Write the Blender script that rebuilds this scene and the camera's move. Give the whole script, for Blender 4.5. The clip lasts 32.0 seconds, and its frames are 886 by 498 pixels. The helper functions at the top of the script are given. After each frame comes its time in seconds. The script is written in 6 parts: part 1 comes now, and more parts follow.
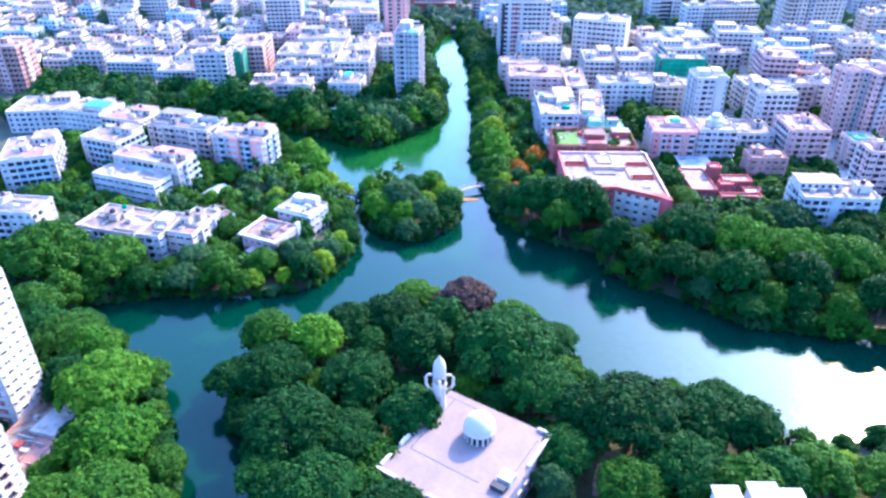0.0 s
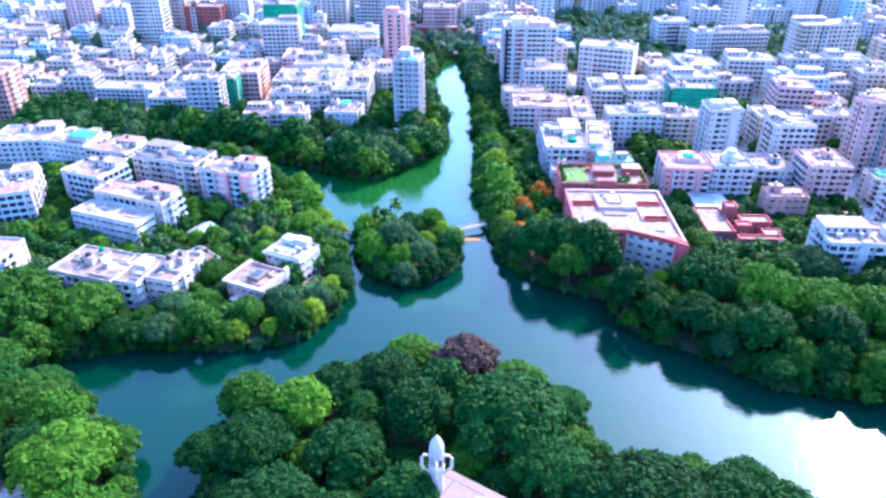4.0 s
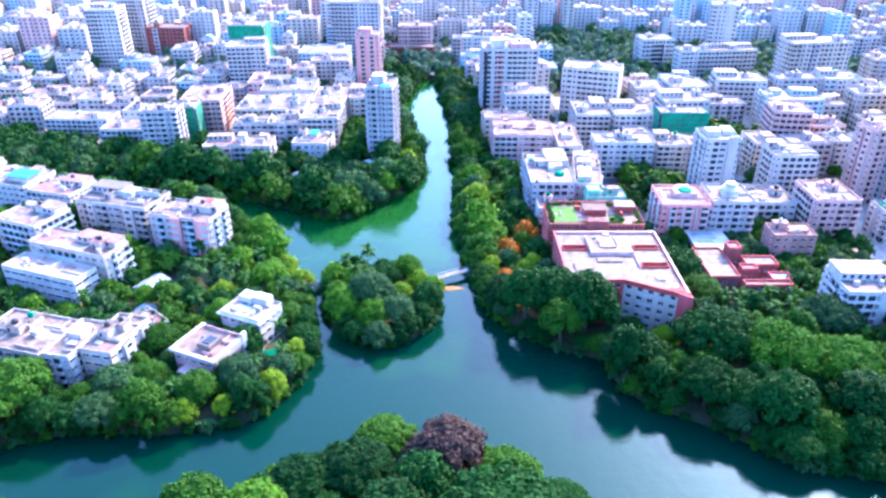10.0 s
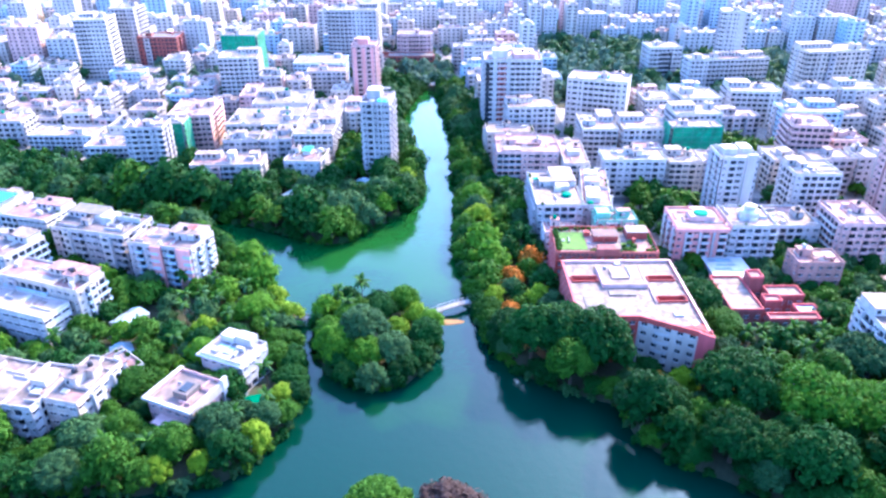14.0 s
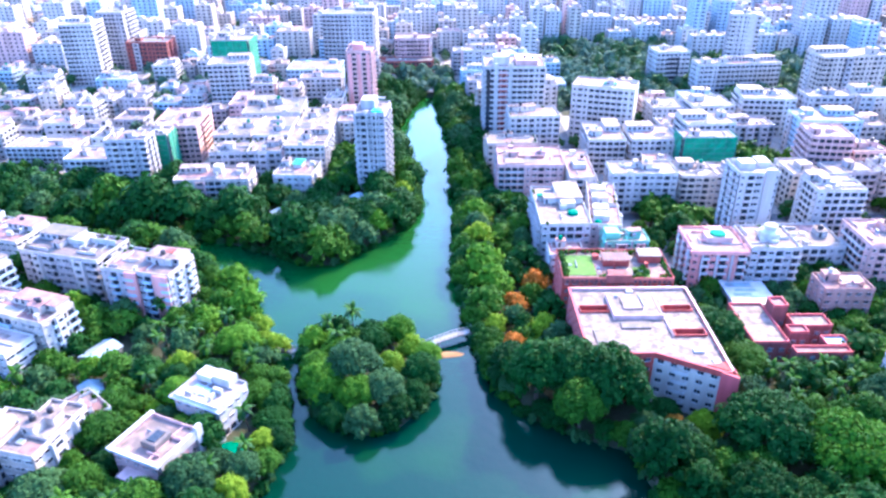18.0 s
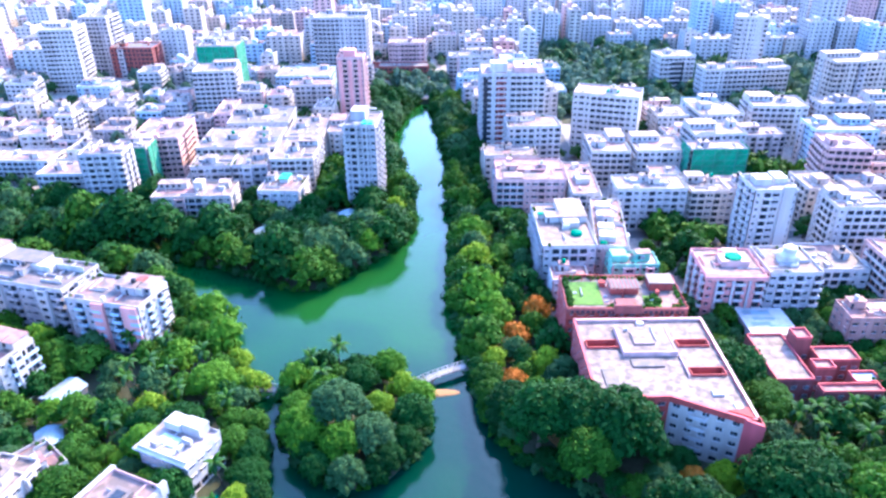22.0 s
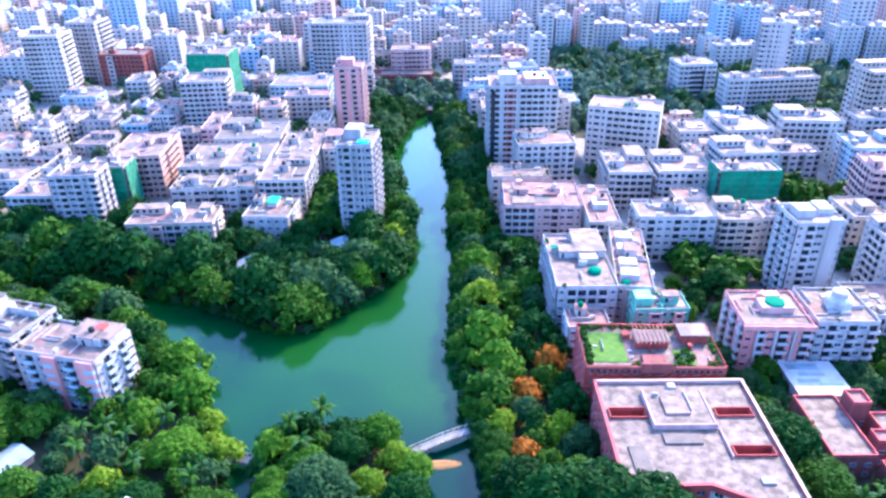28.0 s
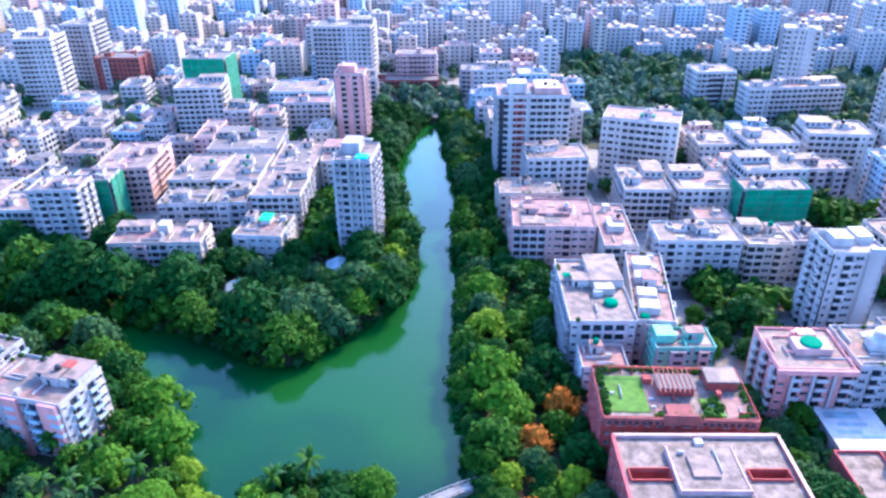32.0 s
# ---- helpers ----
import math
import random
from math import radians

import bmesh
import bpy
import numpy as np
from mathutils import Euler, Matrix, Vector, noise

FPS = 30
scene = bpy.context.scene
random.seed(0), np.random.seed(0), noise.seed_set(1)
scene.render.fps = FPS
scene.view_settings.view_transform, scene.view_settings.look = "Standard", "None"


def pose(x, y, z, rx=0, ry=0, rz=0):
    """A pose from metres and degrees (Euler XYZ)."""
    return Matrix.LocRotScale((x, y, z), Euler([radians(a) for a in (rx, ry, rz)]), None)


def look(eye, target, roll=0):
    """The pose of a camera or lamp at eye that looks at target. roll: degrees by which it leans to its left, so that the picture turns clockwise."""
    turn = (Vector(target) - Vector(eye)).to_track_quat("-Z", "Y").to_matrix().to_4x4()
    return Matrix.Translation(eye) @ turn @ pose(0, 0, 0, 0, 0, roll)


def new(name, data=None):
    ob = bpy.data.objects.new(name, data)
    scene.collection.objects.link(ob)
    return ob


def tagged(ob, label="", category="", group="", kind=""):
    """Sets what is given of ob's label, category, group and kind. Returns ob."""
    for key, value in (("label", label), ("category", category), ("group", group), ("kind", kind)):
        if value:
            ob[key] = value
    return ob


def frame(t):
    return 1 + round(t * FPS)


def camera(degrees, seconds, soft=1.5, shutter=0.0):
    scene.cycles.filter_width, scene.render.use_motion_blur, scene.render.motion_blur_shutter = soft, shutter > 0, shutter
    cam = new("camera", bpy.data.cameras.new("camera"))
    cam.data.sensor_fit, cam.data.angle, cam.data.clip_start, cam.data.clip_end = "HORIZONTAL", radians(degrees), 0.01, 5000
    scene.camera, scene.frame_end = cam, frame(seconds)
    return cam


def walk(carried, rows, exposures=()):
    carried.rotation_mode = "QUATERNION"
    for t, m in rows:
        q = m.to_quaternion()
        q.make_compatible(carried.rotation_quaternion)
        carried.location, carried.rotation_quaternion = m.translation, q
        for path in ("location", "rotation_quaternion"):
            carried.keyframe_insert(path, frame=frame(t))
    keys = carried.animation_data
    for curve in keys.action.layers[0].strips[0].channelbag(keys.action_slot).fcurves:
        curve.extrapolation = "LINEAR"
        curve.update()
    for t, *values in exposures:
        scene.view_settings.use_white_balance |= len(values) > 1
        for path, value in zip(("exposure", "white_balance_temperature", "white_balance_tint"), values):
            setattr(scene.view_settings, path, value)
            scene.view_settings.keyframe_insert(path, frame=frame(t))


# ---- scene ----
cam = camera(64.9, 32.0, 2.6)
METRES, EYE, TILT, LEAN, TURN = 168.84, 143.3, 0.0, 0.0, 1.3
ROWS = [
    (0.0, 0.0, 0.0, 0.0, -0.04, -30.91, 0.07),
    (0.5, 0.0004, 0.0162, 0.0008, -0.01, -30.77, -0.0),
    (1.0, 0.0009, 0.0324, 0.0008, 0.04, -30.6, -0.06),
    (1.5, 0.0012, 0.0485, 0.0015, 0.07, -30.47, -0.11),
    (2.0, 0.0016, 0.0646, 0.0017, 0.12, -30.3, -0.15),
    (2.5, 0.0021, 0.0805, 0.0019, 0.14, -30.14, -0.17),
    (3.0, 0.0026, 0.0963, 0.0015, 0.16, -29.93, -0.17),
    (3.5, 0.0035, 0.1118, 0.0014, 0.18, -29.73, -0.14),
    (5.5, 0.0077, 0.1744, -0.0001, 0.14, -28.99, 0.07),
    (6.0, 0.0086, 0.1899, -0.0002, -0.39, -28.84, 0.08),
    (6.5, 0.0091, 0.2052, 0.0003, -1.41, -28.7, 0.1),
    (7.0, 0.0091, 0.2205, 0.0009, -1.6, -28.65, 0.1),
    (7.5, 0.0098, 0.2361, 0.0006, -1.61, -28.65, 0.09),
    (8.0, 0.0103, 0.2518, -0.0, -1.61, -28.65, 0.07),
    (8.5, 0.011, 0.2674, -0.0004, -1.6, -28.66, 0.05),
    (9.0, 0.0119, 0.2831, -0.0006, -1.61, -28.66, 0.05),
    (9.5, 0.0133, 0.2986, -0.0007, -1.6, -28.65, 0.03),
    (10.0, 0.0136, 0.3142, -0.0006, -1.62, -28.64, 0.03),
    (10.5, 0.0147, 0.3299, -0.0004, -1.64, -28.62, 0.05),
    (11.0, 0.0158, 0.3456, -0.0006, -1.66, -28.58, 0.08),
    (11.5, 0.017, 0.3615, -0.0008, -1.68, -28.54, 0.12),
    (12.0, 0.0182, 0.3772, -0.0006, -1.67, -28.5, 0.17),
    (12.5, 0.0196, 0.3927, -0.001, -1.64, -28.47, 0.19),
    (13.0, 0.0209, 0.4084, -0.0011, -1.61, -28.44, 0.21),
    (13.5, 0.0225, 0.4241, -0.0018, -1.58, -28.41, 0.27),
    (14.0, 0.0241, 0.4398, -0.0024, -1.54, -28.38, 0.31),
    (14.5, 0.0253, 0.4555, -0.0038, -1.52, -28.36, 0.35),
    (16.5, 0.0307, 0.5177, -0.0076, -1.49, -28.35, 0.42),
    (17.0, 0.0322, 0.5331, -0.0089, -1.48, -28.35, 0.43),
    (17.5, 0.0336, 0.5486, -0.0103, -1.48, -28.34, 0.45),
    (18.0, 0.0351, 0.564, -0.0114, -1.51, -28.33, 0.46),
    (18.5, 0.0366, 0.5795, -0.0124, -1.53, -28.34, 0.47),
    (19.0, 0.0377, 0.5948, -0.0134, -1.56, -28.33, 0.46),
    (19.5, 0.0394, 0.6104, -0.0143, -1.58, -28.32, 0.48),
    (20.0, 0.0405, 0.6258, -0.0157, -1.63, -28.3, 0.5),
    (20.5, 0.042, 0.6414, -0.0161, -1.67, -28.31, 0.53),
    (21.0, 0.0436, 0.657, -0.0173, -1.7, -28.3, 0.56),
    (21.5, 0.0451, 0.6711, -0.0181, -1.72, -28.31, 0.59),
    (22.0, 0.0467, 0.6866, -0.0195, -1.75, -28.29, 0.59),
    (22.5, 0.0481, 0.7021, -0.02, -1.77, -28.3, 0.61),
    (23.0, 0.0495, 0.7179, -0.0217, -1.79, -28.28, 0.61),
    (23.5, 0.0508, 0.7334, -0.0223, -1.83, -28.3, 0.66),
    (24.0, 0.0524, 0.7488, -0.0232, -1.83, -28.3, 0.7),
    (24.5, 0.0541, 0.7643, -0.0244, -1.72, -28.3, 0.71),
    (25.0, 0.0554, 0.7795, -0.0259, -1.35, -28.27, 0.7),
    (25.5, 0.0568, 0.795, -0.0268, -1.09, -28.27, 0.7),
    (27.5, 0.0625, 0.8565, -0.0319, -1.12, -28.25, 0.73),
    (28.0, 0.0641, 0.8721, -0.0331, -1.12, -28.23, 0.74),
    (28.5, 0.065, 0.8874, -0.0338, -1.12, -28.23, 0.73),
    (29.0, 0.0665, 0.9027, -0.0351, -1.09, -28.23, 0.7),
    (29.5, 0.0676, 0.9182, -0.0359, -1.07, -28.23, 0.65),
    (30.0, 0.0691, 0.9338, -0.0373, -0.99, -28.22, 0.61),
    (30.5, 0.0706, 0.9495, -0.0382, -0.88, -28.23, 0.6),
    (31.0, 0.0712, 0.965, -0.0393, -0.78, -28.22, 0.58),
    (31.5, 0.0726, 0.9801, -0.04, -0.55, -28.21, 0.58),
    (32.0, 0.0741, 0.9953, -0.0411, -0.39, -28.21, 0.6),
]
walk(cam, [(t, pose(0, 0, EYE, TILT, LEAN, TURN) @ pose(METRES * x, METRES * y, METRES * z, 90 + pitch, roll, yaw)) for t, x, y, z, yaw, pitch, roll in ROWS],
     exposures=[(0.0, 2.76, 4250, 18), (8.0, 2.8, 4350, 19), (14.0, 2.9, 4400, 19), (24.0, 2.76, 4400, 19), (32.0, 2.3, 4300, 17)])

# ---- world, sun and exposure ----
SUN_ELEVATION, SUN_AZIMUTH = 37.0, 38.0      # degrees; azimuth from +y towards +x
world = bpy.data.worlds.new("sky")
scene.world = world
world.use_nodes = True
wn = world.node_tree.nodes
sky = wn.new("ShaderNodeTexSky")
sky.sky_type, sky.sun_disc = "NISHITA", False
sky.sun_elevation, sky.sun_rotation = radians(SUN_ELEVATION), radians(SUN_AZIMUTH)
sky.air_density, sky.dust_density, sky.ozone_density = 1.0, 2.4, 2.2
wn["Background"].inputs["Strength"].default_value = 0.155
world.node_tree.links.new(sky.outputs[0], wn["Background"].inputs["Color"])
sun_data = bpy.data.lights.new("sun", "SUN")
sun_data.energy, sun_data.angle, sun_data.color = 2.3, radians(1.0), (1.0, 0.58, 0.15)
sun = new("sun", sun_data)
_a, _e = radians(SUN_AZIMUTH), radians(SUN_ELEVATION)
sun.matrix_world = look((300 * math.sin(_a) * math.cos(_e), 300 * math.cos(_a) * math.cos(_e), 300 * math.sin(_e)), (0, 0, 0))

# ---- materials ----
def material(name, base, rough=0.8, spec=0.3, vary=0.25, scale=0.5, fine=6.0, bump=0.2, streak=0.0, metal=0.0, tint=None, per_object=0.0, sheen=0.1, edge=(0.32, 0.62)):
    """A node material: base colour broken up by large stains and fine grain, with a little relief."""
    m = bpy.data.materials.new(name)
    m.use_nodes = True
    n, l = m.node_tree.nodes, m.node_tree.links
    p = n["Principled BSDF"]
    p.inputs["Roughness"].default_value, p.inputs["Metallic"].default_value = rough, metal
    p.inputs["Specular IOR Level"].default_value = spec
    p.inputs["Sheen Weight"].default_value, p.inputs["Sheen Roughness"].default_value = sheen, 0.4
    geo = n.new("ShaderNodeTexCoord")
    big, small = n.new("ShaderNodeTexNoise"), n.new("ShaderNodeTexNoise")
    big.inputs["Scale"].default_value, small.inputs["Scale"].default_value = scale, fine
    big.inputs["Detail"].default_value, small.inputs["Detail"].default_value = 5, 3
    l.new(geo.outputs["Object"], big.inputs["Vector"])
    l.new(geo.outputs["Object"], small.inputs["Vector"])
    if streak:
        mp = n.new("ShaderNodeMapping")
        mp.inputs["Scale"].default_value = (1, 1, 0.12)
        l.new(geo.outputs["Object"], mp.inputs["Vector"])
        l.new(mp.outputs[0], big.inputs["Vector"])
    ramp = n.new("ShaderNodeValToRGB")
    dark = tint or tuple(c * (1 - vary * 1.6) for c in base)
    ramp.color_ramp.elements[0].position, ramp.color_ramp.elements[1].position = edge
    ramp.color_ramp.elements[0].color = (*dark, 1)
    ramp.color_ramp.elements[1].color = (*base, 1)
    l.new(big.outputs["Fac"], ramp.inputs[0])
    mix = n.new("ShaderNodeMix")
    mix.data_type, mix.blend_type = "RGBA", "MULTIPLY"
    mix.inputs[0].default_value = 1.0
    grain = n.new("ShaderNodeMapRange")
    grain.inputs["From Min"].default_value, grain.inputs["From Max"].default_value = 0.3, 0.7
    grain.inputs["To Min"].default_value, grain.inputs["To Max"].default_value = 1 - vary * 0.8, 1.0
    l.new(small.outputs["Fac"], grain.inputs["Value"])
    l.new(ramp.outputs["Color"], mix.inputs["A"])
    l.new(grain.outputs[0], mix.inputs["B"])
    out = mix.outputs["Result"]
    if per_object:
        info, hsv = n.new("ShaderNodeObjectInfo"), n.new("ShaderNodeHueSaturation")
        r = n.new("ShaderNodeMapRange")
        r.inputs["To Min"].default_value, r.inputs["To Max"].default_value = 1 - per_object, 1 + per_object
        l.new(info.outputs["Random"], r.inputs["Value"])
        l.new(r.outputs[0], hsv.inputs["Value"])
        l.new(out, hsv.inputs["Color"])
        out = hsv.outputs[0]
    l.new(out, p.inputs["Base Color"])
    if bump:
        b = n.new("ShaderNodeBump")
        b.inputs["Strength"].default_value, b.inputs["Distance"].default_value = bump, 0.05
        l.new(small.outputs["Fac"], b.inputs["Height"])
        l.new(b.outputs[0], p.inputs["Normal"])
    return m


def foliage(name, dark, light, rough=0.7, through_light=0.22):
    """Leaves: colour varies from tree to tree, in clumps and leaf by leaf; light passes through."""
    m = bpy.data.materials.new(name)
    m.use_nodes = True
    n, l = m.node_tree.nodes, m.node_tree.links
    p = n["Principled BSDF"]
    p.inputs["Roughness"].default_value, p.inputs["Specular IOR Level"].default_value = rough, 0.07
    p.inputs["Sheen Weight"].default_value, p.inputs["Sheen Roughness"].default_value = 0.0, 0.4
    geo, island, info = n.new("ShaderNodeNewGeometry"), n.new("ShaderNodeNewGeometry"), n.new("ShaderNodeObjectInfo")
    noise_big = n.new("ShaderNodeTexNoise")
    noise_big.inputs["Scale"].default_value = 0.16
    l.new(geo.outputs["Position"], noise_big.inputs["Vector"])
    a = n.new("ShaderNodeMath")
    a.operation = "MULTIPLY_ADD"
    a.inputs[1].default_value, a.inputs[2].default_value = 0.3, 0.0
    l.new(island.outputs["Random Per Island"], a.inputs[0])
    b = n.new("ShaderNodeMath")
    b.operation = "MULTIPLY_ADD"
    b.inputs[1].default_value = 0.35
    l.new(info.outputs["Random"], b.inputs[0])
    l.new(a.outputs[0], b.inputs[2])
    c = n.new("ShaderNodeMath")
    c.operation = "MULTIPLY_ADD"
    c.inputs[1].default_value = 0.35
    l.new(noise_big.outputs["Fac"], c.inputs[0])
    l.new(b.outputs[0], c.inputs[2])
    ramp = n.new("ShaderNodeValToRGB")
    ramp.color_ramp.elements[0].position, ramp.color_ramp.elements[1].position = 0.15, 0.95
    ramp.color_ramp.elements[0].color, ramp.color_ramp.elements[1].color = (*dark, 1), (*light, 1)
    l.new(c.outputs[0], ramp.inputs[0])
    l.new(ramp.outputs["Color"], p.inputs["Base Color"])
    tr = n.new("ShaderNodeBsdfTranslucent")
    l.new(ramp.outputs["Color"], tr.inputs["Color"])
    mixs = n.new("ShaderNodeMixShader")
    mixs.inputs[0].default_value = through_light
    l.new(p.outputs[0], mixs.inputs[1])
    l.new(tr.outputs[0], mixs.inputs[2])
    l.new(mixs.outputs[0], n["Material Output"].inputs["Surface"])
    return m


def water_material():
    m = bpy.data.materials.new("lake_water")
    m.use_nodes = True
    n, l = m.node_tree.nodes, m.node_tree.links
    p = n["Principled BSDF"]
    p.inputs["Roughness"].default_value, p.inputs["IOR"].default_value = 0.062, 1.33
    p.inputs["Specular Tint"].default_value = (0.84, 1.0, 0.88, 1)
    geo = n.new("ShaderNodeTexCoord")
    drift, ripple, swell = (n.new("ShaderNodeTexNoise") for _ in range(3))
    drift.inputs["Scale"].default_value, ripple.inputs["Scale"].default_value, swell.inputs["Scale"].default_value = 0.02, 1.6, 0.35
    for t in (drift, ripple, swell):
        l.new(geo.outputs["Object"], t.inputs["Vector"])
    ramp = n.new("ShaderNodeValToRGB")
    ramp.color_ramp.elements[0].position, ramp.color_ramp.elements[1].position = 0.35, 0.65
    ramp.color_ramp.elements[0].color, ramp.color_ramp.elements[1].color = (0.003, 0.022, 0.012, 1), (0.012, 0.056, 0.008, 1)
    xyz, part_of = n.new("ShaderNodeSeparateXYZ"), n.new("ShaderNodeMapRange")
    l.new(geo.outputs["Object"], xyz.inputs[0])
    part_of.inputs["From Min"].default_value, part_of.inputs["From Max"].default_value = 190, 400
    part_of.inputs["To Min"].default_value, part_of.inputs["To Max"].default_value = -0.3, 0.3
    l.new(xyz.outputs["Y"], part_of.inputs["Value"])
    both = n.new("ShaderNodeMath")
    l.new(part_of.outputs[0], both.inputs[0])
    l.new(drift.outputs["Fac"], both.inputs[1])
    l.new(both.outputs[0], ramp.inputs[0])
    l.new(ramp.outputs["Color"], p.inputs["Base Color"])
    add = n.new("ShaderNodeMath")
    add.operation = "MULTIPLY_ADD"
    add.inputs[1].default_value = 2.0
    l.new(swell.outputs["Fac"], add.inputs[0])
    l.new(ripple.outputs["Fac"], add.inputs[2])
    b = n.new("ShaderNodeBump")
    b.inputs["Strength"].default_value, b.inputs["Distance"].default_value = 0.22, 0.10
    l.new(add.outputs[0], b.inputs["Height"])
    l.new(b.outputs[0], p.inputs["Normal"])
    return m


PAINT = {
    "white": material("white_paint", (0.50, 0.46, 0.42), 0.75, streak=1, vary=0.16, scale=0.35, per_object=0.05),
    "cream": material("cream_paint", (0.50, 0.425, 0.35), 0.75, streak=1, vary=0.18, scale=0.35, per_object=0.06),
    "pink": material("pink_paint", (0.70, 0.32, 0.27), 0.75, streak=1, vary=0.15, scale=0.35, per_object=0.05),
    "rose": material("pale_rose_paint", (0.58, 0.37, 0.32), 0.75, streak=1, vary=0.18, scale=0.35, per_object=0.06),
    "grey": material("grey_paint", (0.42, 0.385, 0.37), 0.8, streak=1, vary=0.2, scale=0.35, per_object=0.08),
    "blue": material("pale_blue_paint", (0.42, 0.51, 0.57), 0.75, streak=1, vary=0.18, scale=0.35, per_object=0.06),
    "aqua": material("aqua_paint", (0.24, 0.52, 0.36), 0.75, streak=1, vary=0.15, scale=0.35),
    "red": material("red_brick", (0.36, 0.062, 0.045), 0.85, streak=1, vary=0.22, scale=0.5),
    "crimson": material("crimson_paint", (0.46, 0.085, 0.085), 0.8, streak=1, vary=0.15, scale=0.5),
    "maroon": material("maroon_brick", (0.26, 0.075, 0.062), 0.85, streak=1, vary=0.22, scale=0.5),
    "brown": material("brown_plaster", (0.42, 0.24, 0.19), 0.85, streak=1, vary=0.2, scale=0.5),
}
ROOF = {
    "pale": material("pale_roof_concrete", (0.27, 0.185, 0.145), 0.75, vary=0.30, scale=0.30, edge=(0.40, 0.58), fine=2.5, tint=(0.13, 0.10, 0.082)),
    "rosy": material("rosy_roof_tiles", (0.30, 0.155, 0.125), 0.75, vary=0.30, scale=0.30, edge=(0.40, 0.58), fine=2.5, tint=(0.16, 0.09, 0.075)),
    "grey": material("weathered_roof_concrete", (0.17, 0.13, 0.105), 0.75, vary=0.3, scale=0.35, edge=(0.40, 0.60), fine=2.5, tint=(0.11, 0.095, 0.082)),
    "white": material("white_roof_coating", (0.34, 0.27, 0.23), 0.75, vary=0.18, scale=0.2, fine=2.5),
    "stained": material("stained_roof_concrete", (0.275, 0.205, 0.165), 0.75, vary=0.40, scale=0.42, edge=(0.36, 0.64), fine=2.2, tint=(0.105, 0.08, 0.062)),
}
GLASS = material("dark_window_glass", (0.040, 0.050, 0.060), 0.22, spec=0.35, vary=0.4, scale=0.9, fine=2.0, bump=0.0)
FRAME = material("window_frame", (0.62, 0.62, 0.62), 0.6, vary=0.1)
CONCRETE = material("bare_concrete", (0.42, 0.40, 0.37), 0.85, vary=0.3, scale=0.5, tint=(0.24, 0.22, 0.2))
TANK_TEAL = material("teal_tank_paint", (0.010, 0.19, 0.09), 0.8, spec=0.1, vary=0.15, scale=0.8, sheen=0.0)
TANK_BLACK = material("black_plastic", (0.03, 0.03, 0.035), 0.5, vary=0.2)
NET = material("green_scaffold_net", (0.045, 0.26, 0.12), 0.85, vary=0.25, scale=0.3, fine=3.0, bump=0.5)
NET_POLE = material("weathered_scaffold_pole", (0.10, 0.22, 0.17), 0.8, vary=0.2)
METAL = material("sheet_metal_roof", (0.30, 0.38, 0.40), 0.55, spec=0.4, vary=0.25, scale=0.3, metal=0.2, tint=(0.22, 0.24, 0.25))
RUST = material("rusty_sheet_metal", (0.40, 0.22, 0.13), 0.8, vary=0.3, scale=0.4)
MARBLE = material("white_mosque_paint", (0.47, 0.40, 0.35), 0.6, vary=0.07, scale=0.15, fine=1.5)
ASPHALT = material("asphalt", (0.10, 0.10, 0.105), 0.9, vary=0.25, scale=0.2, tint=(0.06, 0.06, 0.06))
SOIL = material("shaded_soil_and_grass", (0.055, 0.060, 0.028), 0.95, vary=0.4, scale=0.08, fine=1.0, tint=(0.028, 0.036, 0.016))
LAWN = material("roof_lawn", (0.10, 0.20, 0.010), 0.9, vary=0.25, scale=0.6, fine=8, bump=0.6)
PAVING = material("pale_paving", (0.30, 0.27, 0.235), 0.85, vary=0.25, scale=0.4)
SAND = material("sandy_earth", (0.36, 0.20, 0.07), 0.95, vary=0.3, scale=0.4)
BARK = material("bark", (0.12, 0.085, 0.06), 0.95, vary=0.35, scale=1.5, bump=0.6)
WATER = water_material()
LEAF = {
    "dark": foliage("dark_leaves", (0.004, 0.021, 0.004), (0.023, 0.080, 0.009)),
    "mid": foliage("mid_green_leaves", (0.008, 0.036, 0.003), (0.060, 0.138, 0.006)),
    "bright": foliage("yellow_green_leaves", (0.042, 0.120, 0.003), (0.235, 0.33, 0.008), through_light=0.36),
    "fresh": foliage("fresh_green_leaves", (0.018, 0.070, 0.003), (0.115, 0.230, 0.007), through_light=0.3),
    "purple": foliage("dull_purple_leaves", (0.024, 0.020, 0.016), (0.085, 0.050, 0.040)),
    "orange": foliage("orange_blossom", (0.030, 0.070, 0.008), (0.52, 0.15, 0.012)),
    # paled grey-green for far trees, with distance haze put into the leaf colour
    "hazed": foliage("hazed_grey_green_leaves", (0.045, 0.085, 0.055), (0.10, 0.155, 0.085)),
    "blue": foliage("grey_green_leaves", (0.014, 0.043, 0.014), (0.062, 0.125, 0.034)),
}


